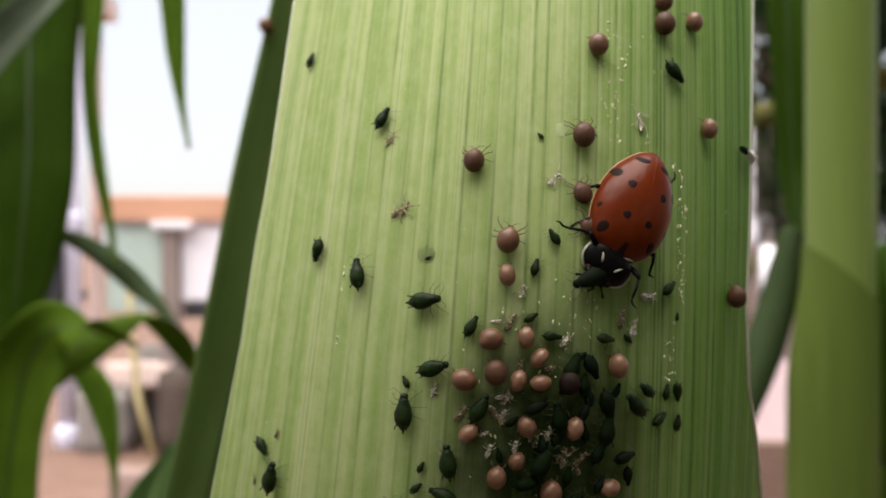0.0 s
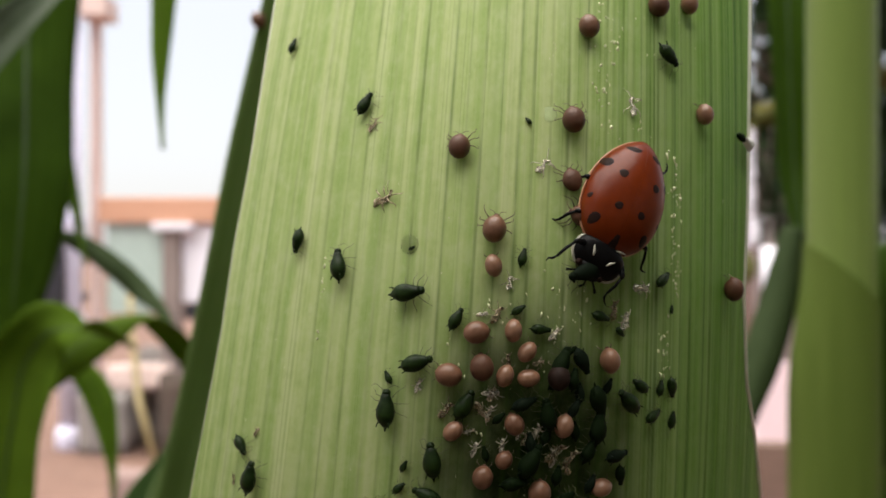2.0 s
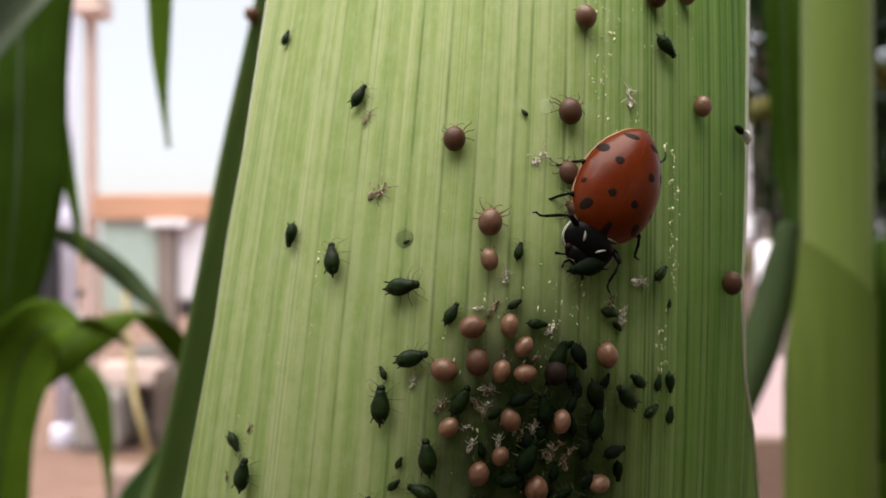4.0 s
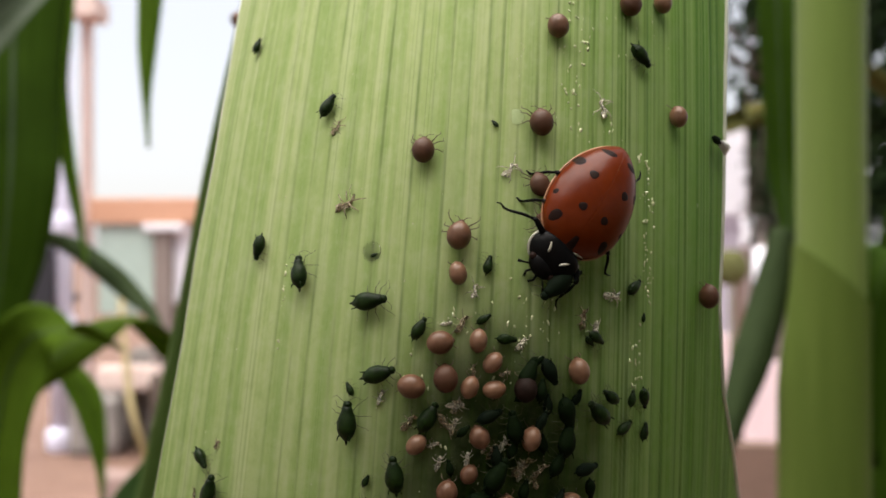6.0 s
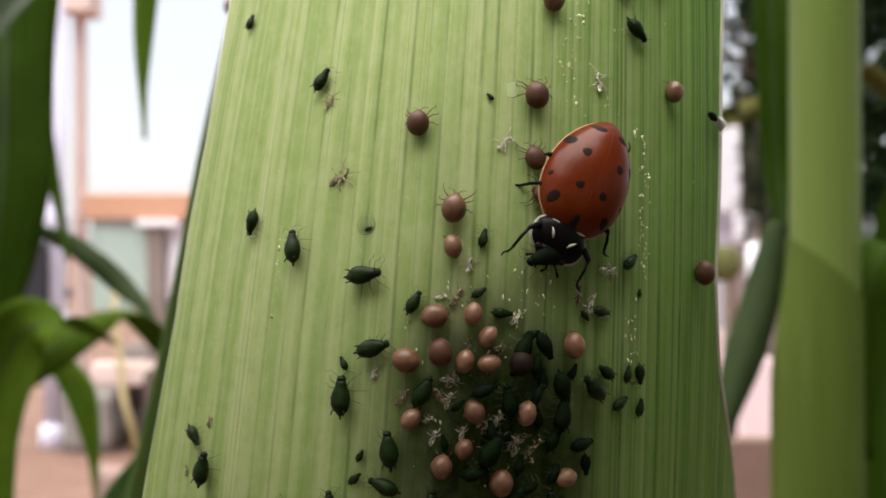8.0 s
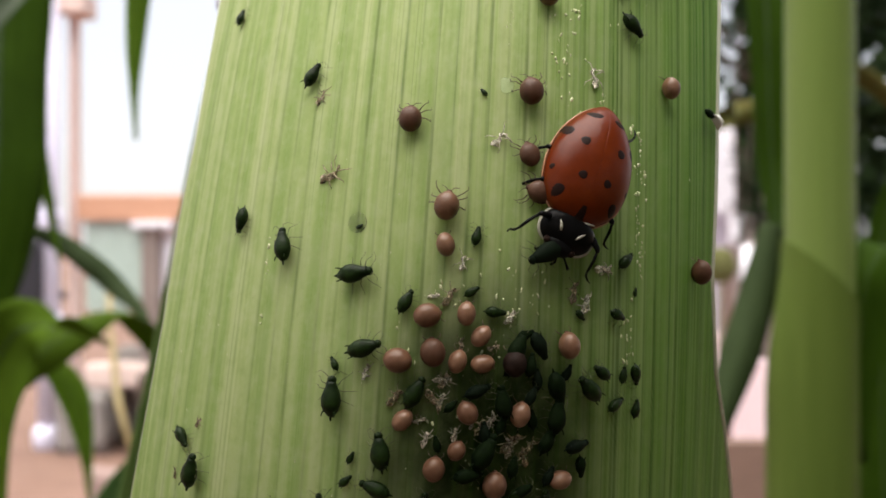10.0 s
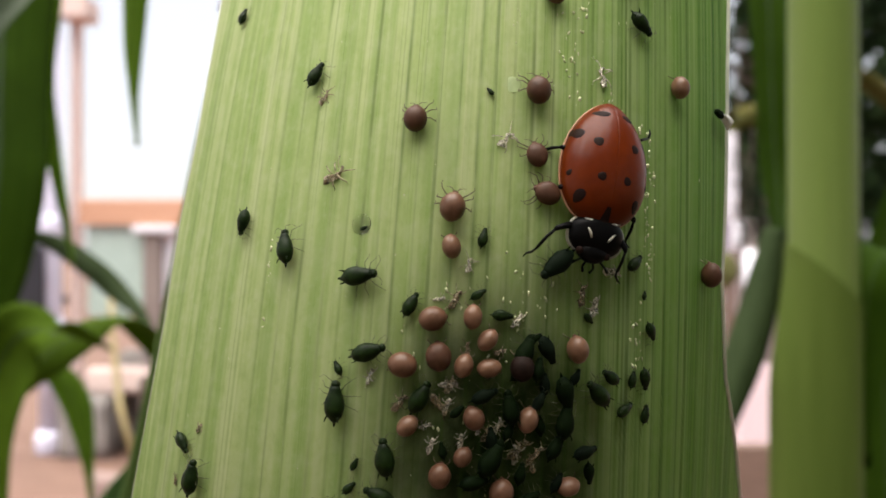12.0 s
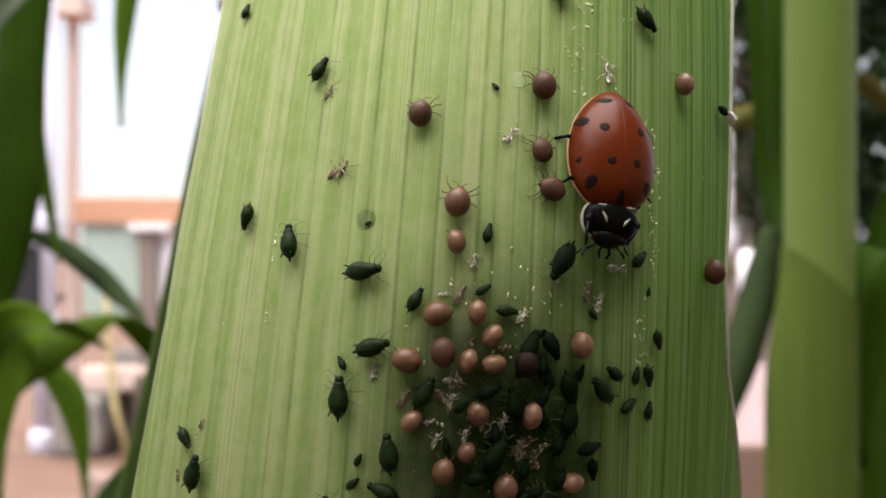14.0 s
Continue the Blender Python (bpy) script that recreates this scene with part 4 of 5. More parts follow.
        tube(bm, [(0.42 * r * MM, k * MM, 0.24 * MM), (0.60 * r * MM, k * 0.55 * MM, 0.04 * MM), (0.78 * r * MM, -k * 0.2 * MM, -0.22 * MM)], [0.000055, 0.00007, 0.00006], 8)
        part("shin", bm, BLACK_SHELL, leg)
        bm = bmesh.new()
        tube(bm, [(0.77 * r * MM, -k * 0.2 * MM, -0.21 * MM), (0.86 * r * MM, -k * 0.35 * MM, -0.32 * MM), (0.94 * r * MM, -k * 0.1 * MM, -0.36 * MM), (1.0 * r * MM, 0.1 * MM, -0.40 * MM)], [0.000045, 0.000055, 0.00004, 0.00002], 7)
        part("foot", bm, BLACK_SHELL, leg)
        legs[key] = leg
    # the fore body turns about the middle of the shell's front
    for ob in (neck, head):
        ob.data.transform(Matrix.Translation(-NECK))
        for o in ob.children:
            o.data.transform(Matrix.Translation(-NECK))
        ob.location = NECK
    return bug, legs, (neck, head)


# key, reach in mm, hip place
LEGS = [("front_r", 2.7, (2.3, -0.75, 0.45)), ("front_l", 2.1, (2.3, 0.75, 0.45)), ("mid_r", 1.8, (1.2, -1.0, 0.45)), ("mid_l", 1.7, (1.2, 1.0, 0.45)), ("hind_r", 2.1, (-0.3, -1.0, 0.45)), ("hind_l", 2.35, (-0.6, 1.0, 0.45))]
NECK = Vector((2.1 * MM, 0, 0.7 * MM))
LADYBIRD, LEG, FORE_BODY = ladybird()


# ---- garden behind ----
def corn_plants():
    # x, y, z, width, turn
    blade_leaf("corn_leaf", [(-.050, .139, 0.0, .023, 8), (-.050, .139, 0.16, .023, 8), (-.047, .137, 0.33, .020, 8), (-0.0393, 0.1340, 0.4362, .0133, 8), (-0.0308, 0.1330, 0.4675, .0105, 8), (-0.0275, 0.1320, 0.4810, .0103, 8), (-0.0251, 0.1310, 0.4914, .0103, 8), (-0.0211, 0.1300, 0.5102, .0104, 8), (-0.0161, 0.1300, 0.5318, .0104, 8), (-0.0094, 0.1320, 0.5616, .0112, 8), (-0.0007, 0.1380, 0.6103, .006, 8)], LEAF_BEHIND,
               "dull green corn leaf standing close behind the aphid leaf", bow=0.25, rib=False, wave=0.0)
    stalk("corn_stalk", -0.2044, 0.47, 0.011, 1.3, "green corn stalk half hidden by its leaves")
    blade_leaf("corn_leaf", [(-0.1898, 0.4600, 0.8421, .03, 0), (-0.1791, 0.4400, 0.7296, .04, -10), (-0.1691, 0.4200, 0.6377, .042, -15), (-0.1664, 0.4100, 0.5730, .036, -20), (-0.1637, 0.4000, 0.5224, .034, -20), (-0.1668, 0.4000, 0.4891, .026, -20), (-0.1695, 0.4000, 0.4559, .004, -20)], LEAF_SHADED,
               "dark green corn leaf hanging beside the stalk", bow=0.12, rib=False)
    blade_leaf("corn_leaf", [(-0.2582, 0.4000, 0.4825, .030, 0), (-0.2150, 0.3900, 0.5327, .03, 0), (-0.1759, 0.3850, 0.5707, .020, 0), (-0.1546, 0.3850, 0.5910, .014, 0), (-0.1350, 0.3900, 0.6127, .012, 0), (-0.1074, 0.4000, 0.6400, .004, 0)], LEAF_PAINTED_SHEEN,
               "dark corn leaf with a painted grey sheen across the corner", bow=0.2, rib=False)
    blade_leaf("corn_leaf", [(-0.1782, 0.3948, 0.0000, 0.0282, 0), (-0.1723, 0.3864, 0.3374, 0.0282, 0), (-0.1633, 0.3780, 0.4079, 0.0282, 0), (-0.1591, 0.3780, 0.4373, 0.0254, 0), (-0.1541, 0.3780, 0.4580, 0.0273, 10), (-0.1446, 0.3780, 0.4698, 0.0226, 20), (-0.1352, 0.3822, 0.4714, 0.0179, 25), (-0.1252, 0.3864, 0.4672, 0.0103, 25), (-0.1168, 0.3906, 0.4622, 0.0019, 20)], LEAF_MID,
               "bright green arching corn leaf", bow=0.2, rib=False)
    blade_leaf("corn_leaf", [(-0.1163, 0.4900, 0.4350, .002, 0), (-0.1195, 0.4800, 0.4492, .010, 0), (-0.1254, 0.4700, 0.4625, .014, 0), (-0.1348, 0.4550, 0.4705, .011, 0), (-0.1491, 0.4450, 0.4627, .017, 0), (-0.1620, 0.4400, 0.4527, .016, 0), (-0.1730, 0.4400, 0.4368, .003, 0)], LEAF_MID,
               "green corn leaf curling over with its underside showing", bow=0.2, rib=False)
    blade_leaf("corn_leaf", [(-0.2621, 0.5600, 0.5127, .004, 0), (-0.2140, 0.5600, 0.5087, .006, 0), (-0.1969, 0.5600, 0.5028, .010, 0), (-0.1782, 0.5550, 0.4911, .012, 0), (-0.1629, 0.5500, 0.4790, .011, 0), (-0.1494, 0.5400, 0.4689, .007, 0), (-0.1393, 0.5300, 0.4591, .002, 0)], LEAF_GREY,
               "grey-green corn leaf slanting down behind", bow=0.2, rib=False)
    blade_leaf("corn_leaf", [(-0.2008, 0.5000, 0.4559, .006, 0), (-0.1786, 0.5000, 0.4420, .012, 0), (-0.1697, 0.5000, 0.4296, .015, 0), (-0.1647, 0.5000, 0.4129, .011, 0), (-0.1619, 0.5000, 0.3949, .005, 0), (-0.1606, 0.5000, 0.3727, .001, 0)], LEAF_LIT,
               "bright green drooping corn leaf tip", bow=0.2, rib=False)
    blade_leaf("corn_leaf", [(-0.0930, 0.3000, 0.0, .02, 0), (-0.0922, 0.3000, 0.2, .022, 0), (-0.0913, 0.3000, 0.3820, .022, 0), (-0.0880, 0.3000, 0.4103, .019, 0), (-0.0859, 0.3000, 0.4253, .014, 0), (-0.0819, 0.3000, 0.4361, .006, 0), (-0.0785, 0.3000, 0.4428, .001, 0)], LEAF_LOW,
               "dull green corn leaf low behind the aphid leaf", bow=0.2)
    blade_leaf("corn_leaf", [(0.1194, 0.3450, 0.5069, .008, 0), (0.1146, 0.3400, 0.4926, .011, 0), (0.1092, 0.3350, 0.4779, .0125, 0), (0.1030, 0.3300, 0.4636, .0125, 0), (0.0963, 0.3250, 0.4479, .0085, 0), (0.0889, 0.3200, 0.4292, .004, 0)], LEAF_GREY,
               "grey-green corn leaf drooping from the stalk's collar", bow=0.25, rib=False)
    blade_leaf("corn_leaf", [(0.1226, 0.3450, 0.4983, .010, 30), (0.1229, 0.3550, 0.5219, .0145, 20), (0.1230, 0.3600, 0.5521, .0155, 15), (0.1237, 0.3650, 0.5852, .0165, 10), (0.1256, 0.3800, 0.6351, .0165, 10), (0.1225, 0.4200, 0.7425, .01, 0)], LEAF_SHADED,
               "dark green corn leaf rising beside the stalk", bow=0.12, rib=False)
    blade_leaf("corn_leaf", [(0.2485, 0.5000, 0.0, .02, 0), (0.2374, 0.5000, 0.2895, .025, 0), (0.2277, 0.5000, 0.3777, .036, 0), (0.2263, 0.5000, 0.4282, .036, 0), (0.2263, 0.5000, 0.4670, .032, 0), (0.2263, 0.5000, 0.5031, .018, 0), (0.2401, 0.5000, 0.5530, .008, 0)], LEAF_SHADED,
               "dark corn leaf standing behind the stalk", bow=0.2, rib=False)
    blade_leaf("corn_leaf", [(0.2068, 0.8000, 0.5892, .010, 0), (0.2423, 0.8000, 0.6034, .017, 0), (0.2711, 0.8000, 0.6105, .017, 0), (0.3256, 0.8200, 0.6460, .016, 0), (0.3708, 0.8400, 0.6356, .016, 0), (0.4369, 0.8600, 0.5863, .006, 0)], TAN_LEAF,
               "yellowing corn leaf with a tan edge", bow=0.25, rib=False)
    blade_leaf("corn_leaf", [(0.1390, 0.3320, 0.4300, .010, 0), (0.1420, 0.3300, 0.4700, .014, -20), (0.1450, 0.3300, 0.4930, .016, -50), (0.1520, 0.3320, 0.5010, .016, -60), (0.1620, 0.3380, 0.5000, .014, -50), (0.1760, 0.3480, 0.4860, .010, -30), (0.1900, 0.3600, 0.4600, .003, 0)], LEAF_SHADED,
               "dark green corn leaf curling away from the stalk", bow=0.25, rib=False)


def stalk(name, x, y, radius, height, label, sheath_to=None):
    """A jointed corn stalk from the ground, with a leaf sheath up to its collar."""
    thing = tagged(new(name), label, "corn stalk", "corn stalks")
    thing.location = (x, y, 0)
    joint = height / 3
    for k in range(3):
        bm = bmesh.new()
        z0, z1 = k * joint, (k + 1) * joint
        tube(bm, [(0, 0, z0), (0, 0, z0 + 0.006), (0, 0, z0 + 0.03), (0, 0, (z0 + z1) / 2), (0, 0, z1 - 0.01), (0, 0, z1)], [radius * 1.06, radius * 1.05, radius * 0.98, radius * 0.97, radius * 0.99, radius * 1.05], 28)
        part("stalk_joint", bm, STALK, thing)
    if sheath_to:
        bm = bmesh.new()
        n = 40
        rows = []
        for i in range(n):
            q = 1 - (1 - i / (n - 1)) ** 2
            # the sheath hugs the stalk at its collar and stands off lower down
            e = min((1 - q) * sheath_to / 0.05, 1.0)
            flare = 1.04 + 0.46 * e * e * (3 - 2 * e)
            row = []
            for a in range(60, 421, 6):
                drop = 0.020 * (0.5 - 0.5 * math.cos(radians(a - 175))) * q ** 3
                margin = flare if math.cos(radians(a)) < 0 else 1.0
                row.append(bm.verts.new((radius * 1.04 * math.cos(radians(a)) * margin + 0.0002, radius * 1.06 * math.sin(radians(a)), sheath_to * q - drop)))
            rows.append(row)
        for r0, r1 in zip(rows, rows[1:]):
            for k in range(len(r0) - 1):
                bm.faces.new((r0[k], r0[k + 1], r1[k + 1], r1[k]))
        ob = part("leaf_sheath", bm, SHEATH, thing, "smooth green leaf sheath wrapped round the stalk")
        ob.modifiers.new("thickness", "SOLIDIFY").thickness = 0.0003
    return thing


corn_plants()
stalk("corn_stalk", 0.437, 0.862, 0.011, 0.9, "green corn stalk bearing a yellowing leaf")
stalk("corn_stalk", 0.1288, 0.33, 0.0112, 1.2, "smooth light green corn stalk with a leaf sheath", 0.5016)

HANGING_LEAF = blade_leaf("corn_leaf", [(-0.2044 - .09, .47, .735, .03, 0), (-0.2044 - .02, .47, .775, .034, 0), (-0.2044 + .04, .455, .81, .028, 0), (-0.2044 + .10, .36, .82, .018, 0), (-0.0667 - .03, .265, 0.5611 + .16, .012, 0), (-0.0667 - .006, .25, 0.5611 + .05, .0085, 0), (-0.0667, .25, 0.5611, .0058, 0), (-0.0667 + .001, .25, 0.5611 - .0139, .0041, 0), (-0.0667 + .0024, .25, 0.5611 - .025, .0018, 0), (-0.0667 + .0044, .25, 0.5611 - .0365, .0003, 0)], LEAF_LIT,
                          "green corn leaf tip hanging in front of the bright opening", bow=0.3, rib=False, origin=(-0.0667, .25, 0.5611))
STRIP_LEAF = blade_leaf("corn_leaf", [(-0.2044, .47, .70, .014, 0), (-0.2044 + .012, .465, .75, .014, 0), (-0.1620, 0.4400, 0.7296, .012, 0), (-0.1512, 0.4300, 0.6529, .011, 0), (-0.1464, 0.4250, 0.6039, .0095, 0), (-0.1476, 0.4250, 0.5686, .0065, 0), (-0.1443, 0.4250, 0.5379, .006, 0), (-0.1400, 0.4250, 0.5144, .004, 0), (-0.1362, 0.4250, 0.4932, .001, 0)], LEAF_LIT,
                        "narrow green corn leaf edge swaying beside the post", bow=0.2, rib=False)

# the mummy on the leaf behind
tagged(copy_thing(EDGE_MUMMY, Matrix.Translation((-0.0221, 0.1285, 0.5279)) @ pose(0, 0, 0, 90, 60, 0) @ Matrix.Scale(0.0023, 4)), "brown aphid mummy on the edge of the leaf behind")
for t_ in MUMMIES.values():
    drop_template(t_)


def plain_box(name, size, mat, label, category, kind="", bevel=0.004, group=""):
    x0, x1, y0, y1, z0, z1 = size
    bm = bmesh.new()
    c = ((x0 + x1) / 2, (y0 + y1) / 2, z0)
    box(bm, x0 - c[0], x1 - c[0], y0 - c[1], y1 - c[1], 0, z1 - z0, bevel)
    ob = part(name, bm, mat, None, "", False)
    ob.location = c
    return tagged(ob, label, category, group, kind)


def ground():
    rng = random.Random(3)
    bm = bmesh.new()
    xs = [-600, -60, -12, -5] + list(np.linspace(-3, 3, 61)) + [5, 12, 60, 600]
    ys = [-600, -60, -12, -4] + list(np.linspace(-2, 4, 61)) + [6, 12, 60, 600]
    grid = [[bm.verts.new((x, y, 0.012 * noise.noise(Vector((x * 3, y * 3, 0))) + 0.008 * noise.noise(Vector((x * 11, y * 11, 4))) if abs(x) < 4 and -3 < y < 5 else 0)) for x in xs] for y in ys]
    for r0, r1 in zip(grid, grid[1:]):
        for k in range(len(xs) - 1):
            bm.faces.new((r0[k], r0[k + 1], r1[k + 1], r1[k]))
    tagged(part("ground", bm, SOIL), "dry pinkish-brown garden soil", "ground", kind="structure")


ground()


def cold_frame():
    """A timber frame with sheets below its rail and an open bay above, 2.6 m off."""
    frame_ob = tagged(new("timber_frame"), "raw timber garden frame with pale plastic sheets below its rail", "frame")
    frame_ob.location = (-0.9, 2.6, 0)

    def bar(name, x0, x1, y0, y1, z0, z1, mat, label=""):
        bm = bmesh.new()
        box(bm, x0 + 0.9, x1 + 0.9, y0 - 2.6, y1 - 2.6, z0, z1, 0.004)
        return part(name, bm, mat, frame_ob, label, False)

    bar("post", -0.9040, -0.8810, 2.60, 2.64, -0.01, 1.22, WOOD_PALE, "pale timber post")
    bar("post_cap", -0.9200, -0.8479, 2.55, 2.66, 1.0898, 1.1431, WOOD_PALE, "pale timber block")
    bar("rail", -0.8767, 0.35, 2.58, 2.63, 0.5707, 0.6355, WOOD, "orange-brown timber rail")
    bar("short_post", -0.7123, -0.6691, 2.575, 2.625, -0.01, 0.5505, WOOD_GREY, "weathered pinkish-grey post")
    bar("short_post_cap", -0.7354, -0.6316, 2.56, 2.64, 0.5505, 0.5692, PLASTIC_WHITE, "pale lavender cap on the post")
    bar("sheet", -0.8594, -0.7138, 2.60, 2.606, 0.3399, 0.5692, PLASTIC_TEAL, "pale greenish plastic sheet")
    bar("sheet", -0.6676, 0.35, 2.60, 2.606, 0.3688, 0.5692, PLASTIC_WHITE, "white plastic sheet")
    bar("lower_rail", -0.6590, 0.35, 2.585, 2.625, 0.3255, 0.3659, PLASTIC_BLACK, "dark lower rail")
    # dark blue pipe-like strip, joined to the frame as plain black boxes
    bar("bracket", -1.0353, -0.9632, 2.60, 2.64, 0.3140, 0.5995, PLASTIC_BLACK, "dark blue-black strip beside the frame")
    bar("bracket", -0.9618, -0.9157, 2.61, 2.63, 0.3717, 0.3933, PLASTIC_BLACK, "dark blue-black strip beside the frame")
    bar("bracket", -1.0353, -0.9373, 2.50, 2.53, 0.2707, 0.5159, PLASTIC_BLACK, "black plastic panel")
    bar("post", 0.28, 0.35, 2.635, 2.70, -0.01, 0.66, WOOD_GREY, "weathered post")


cold_frame()


def pipe(name, x, y, z0, z1, r, mat, label, category, knob=0.0):
    thing = tagged(new(name), label, category)
    thing.location = (x, y, z0)
    bm = bmesh.new()
    tube(bm, [(0, 0, 0), (0, 0, (z1 - z0) / 2), (0, 0, z1 - z0)], r, 18)
    part("tube", bm, mat, thing)
    if knob:
        for h in (0.0, 0.28, 0.535):
            bm = bmesh.new()
            tube(bm, [(0, 0, h), (0, 0, h + 0.008), (0, 0, h + 0.05), (0, 0, h + 0.06)], [r * 1.1, knob, knob, r * 1.1], 18)
            part("coupling", bm, mat, thing)
    return thing


pipe("water_pipe", -0.9375, 2.56, 0.0, 1.2, 0.028, PIPE, "white plastic water pipe beside the post", "pipe", 0.037)


def rubble(name, x, y, z, w, h, d, mat, seed, label, category):
    """A worn block with uneven faces."""
    bm = bmesh.new()
    bmesh.ops.create_cube(bm, size=1)
    bmesh.ops.subdivide_edges(bm, edges=bm.edges, cuts=4, use_grid_fill=True)
    for v in bm.verts:
        v.co += 0.08 * Vector(noise.noise_vector(v.co * 2.3 + Vector((seed, seed, 0))))
        v.co = Vector((v.co.x * w, v.co.y * d, (v.co.z + 0.5) * h))
    ob = part(name, bm, mat)
    ob.location = (x, y, z)
    return tagged(ob, label, category)


rubble("stone_block", -0.8349, 2.55, 0.0, 0.12, 0.15, 0.12, STONE, 1, "grey stone block on the soil", "stone")
rubble("stone_block", -0.7195, 2.70, 0.0, 0.16, 0.24, 0.12, STONE, 5, "pale grey stone block on the soil", "stone")
rubble("plank_offcut", -0.7700, 2.60, 0.15, 0.17, 0.06, 0.06, WOOD_PALE, 8, "pale pinkish plank lying on the stones", "plank")
rubble("stump", -0.6547, 2.5, 0.0, 0.07, 0.2, 0.07, BARK, 9, "dark brown stump beside the stones", "stump")
rubble("plank_offcut", -0.5469, 1.9, 0.0, 0.14, 0.09, 0.05, STONE_PINK, 11, "pale board edge sticking out of the soil", "plank")
cane = new("cane")
cane.location = (-0.6957, 2.45, 0.0)
tagged(cane, "yellow garden cane leaning against the frame", "cane")
bm = bmesh.new()
tube(bm, [(0, 0, 0), (-0.045, 0.03, 0.13), (-0.085, 0.1, 0.30), (-0.1, 0.13, 0.42)], [0.008, 0.009, 0.008, 0.007], 9)
part("cane_stem", bm, YELLOW, cane)

# pale things seen past the right edge of the leaf
plain_box("white_board", (0.728, 0.7960, 2.60, 2.62, 0.5908, 0.8080), PLASTIC_WHITE, "white board standing on the fence", "board")
fence = tagged(new("fence"), "weathered timber fence behind the corn", "fence")
fence.location = (0.8162, 2.66, 0)
for x0, x1, z1, mat in ((1290, 1333, 378, BOARD_LILAC), (1336, 1364, 378, BOARD_DIM), (1367, 1396, 430, WOOD_GREY), (1400, 1440, 420, BOARD_DIM), (1444, 1490, 440, WOOD_GREY), (1494, 1545, 430, WOOD_GREY), (1550, 1610, 440, WOOD_GREY)):
    bm = bmesh.new()
    u0, u1 = (x0 - 1350) / 1803 * 2.6, (x1 - 1350) / 1803 * 2.6
    box(bm, u0, u1, -0.012, 0.012, -0.01, EYE + (441 - z1) / 1803 * 2.6, 0.004)
    part("fence_board", bm, mat, fence, "", False)
pipe("bottle", 0.7747, 2.4, 0.3349, 0.5067, 0.027, PLASTIC_WHITE, "white plastic bottle hung upside down on a stake", "bottle")
pipe("stake", 0.7747, 2.425, 0.0, 0.5745, 0.010, WOOD_GREY, "thin grey wooden stake", "stake")
rubble("plastic_bag", 0.7619, 2.455, 0.5068, 0.044, 0.07, 0.04, PLASTIC_WHITE, 21, "crumpled pale plastic bag hung on the stake", "bag")
plain_box("pale_board", (0.6723, 0.7443, 2.2, 2.23, 0.0, 0.2572), BOARD_PINK, "pale pinkish board standing in the soil", "board")
plain_box("pale_board", (0.604, 0.660, 2.25, 2.28, 0.0, 0.314), BOARD_PINK, "pale pinkish board standing in the soil", "board")
plain_box("stake", (0.678, 0.696, 2.30, 2.32, 0.0, 0.437), WOOD_BROWN, "square brown wooden stake in the soil", "stake")


def broad_leaf(x, y, z, radius):
    """A rounded, slightly cupped leaf on a thin stem."""
    thing = tagged(new("seedling"), "young plant with one broad round olive-green leaf", "plant")
    thing.location = (x, y, 0)
    bm = bmesh.new()
    tube(bm, [(0.01, 0.02, 0), (0.004, 0.02, z * 0.6), (0, 0.012, z - radius * 0.9)], [0.005, 0.004, 0.003], 8)
    part("stem", bm, LEAF_OLIVE, thing)
    bm = bmesh.new()
    uv = bm.loops.layers.uv.new("UVMap")
    rings = []
    for i in range(7):
        q = i / 6
        rings.append([bm.verts.new((radius * q * math.cos(k * math.tau / 24), 0.35 * radius * q * q + 0.05 * radius * math.sin(k * 1.3) * q, z + radius * q * math.sin(k * math.tau / 24) * (1.08 if k < 12 else 0.95))) for k in range(24)])
    for r0, r1 in zip(rings, rings[1:]):
        for k in range(24):
            f = bm.faces.new((r0[k], r0[(k + 1) % 24], r1[(k + 1) % 24], r1[k]))
            for loop in f.loops:
                loop[uv].uv = (loop.vert.co.x / radius, loop.vert.co.z / radius)
    bmesh.ops.remove_doubles(bm, verts=bm.verts, dist=1e-6)
    blade = part("leaf", bm, LEAF_OLIVE, thing)
    blade.modifiers.new("thickness", "SOLIDIFY").thickness = 0.0006


broad_leaf(0.612, 2.1, 0.462, 0.037)
plain_box("post", (1.085, 1.155, 2.50, 2.55, 0.0, 0.215), BOARD_PINK, "pale pinkish post standing in the soil", "post")
plain_box("bed_edging", (0.4910, 0.7334, 1.9, 1.94, 0.0, 0.1375), WOOD_BROWN, "weathered brown bed edging board", "board")


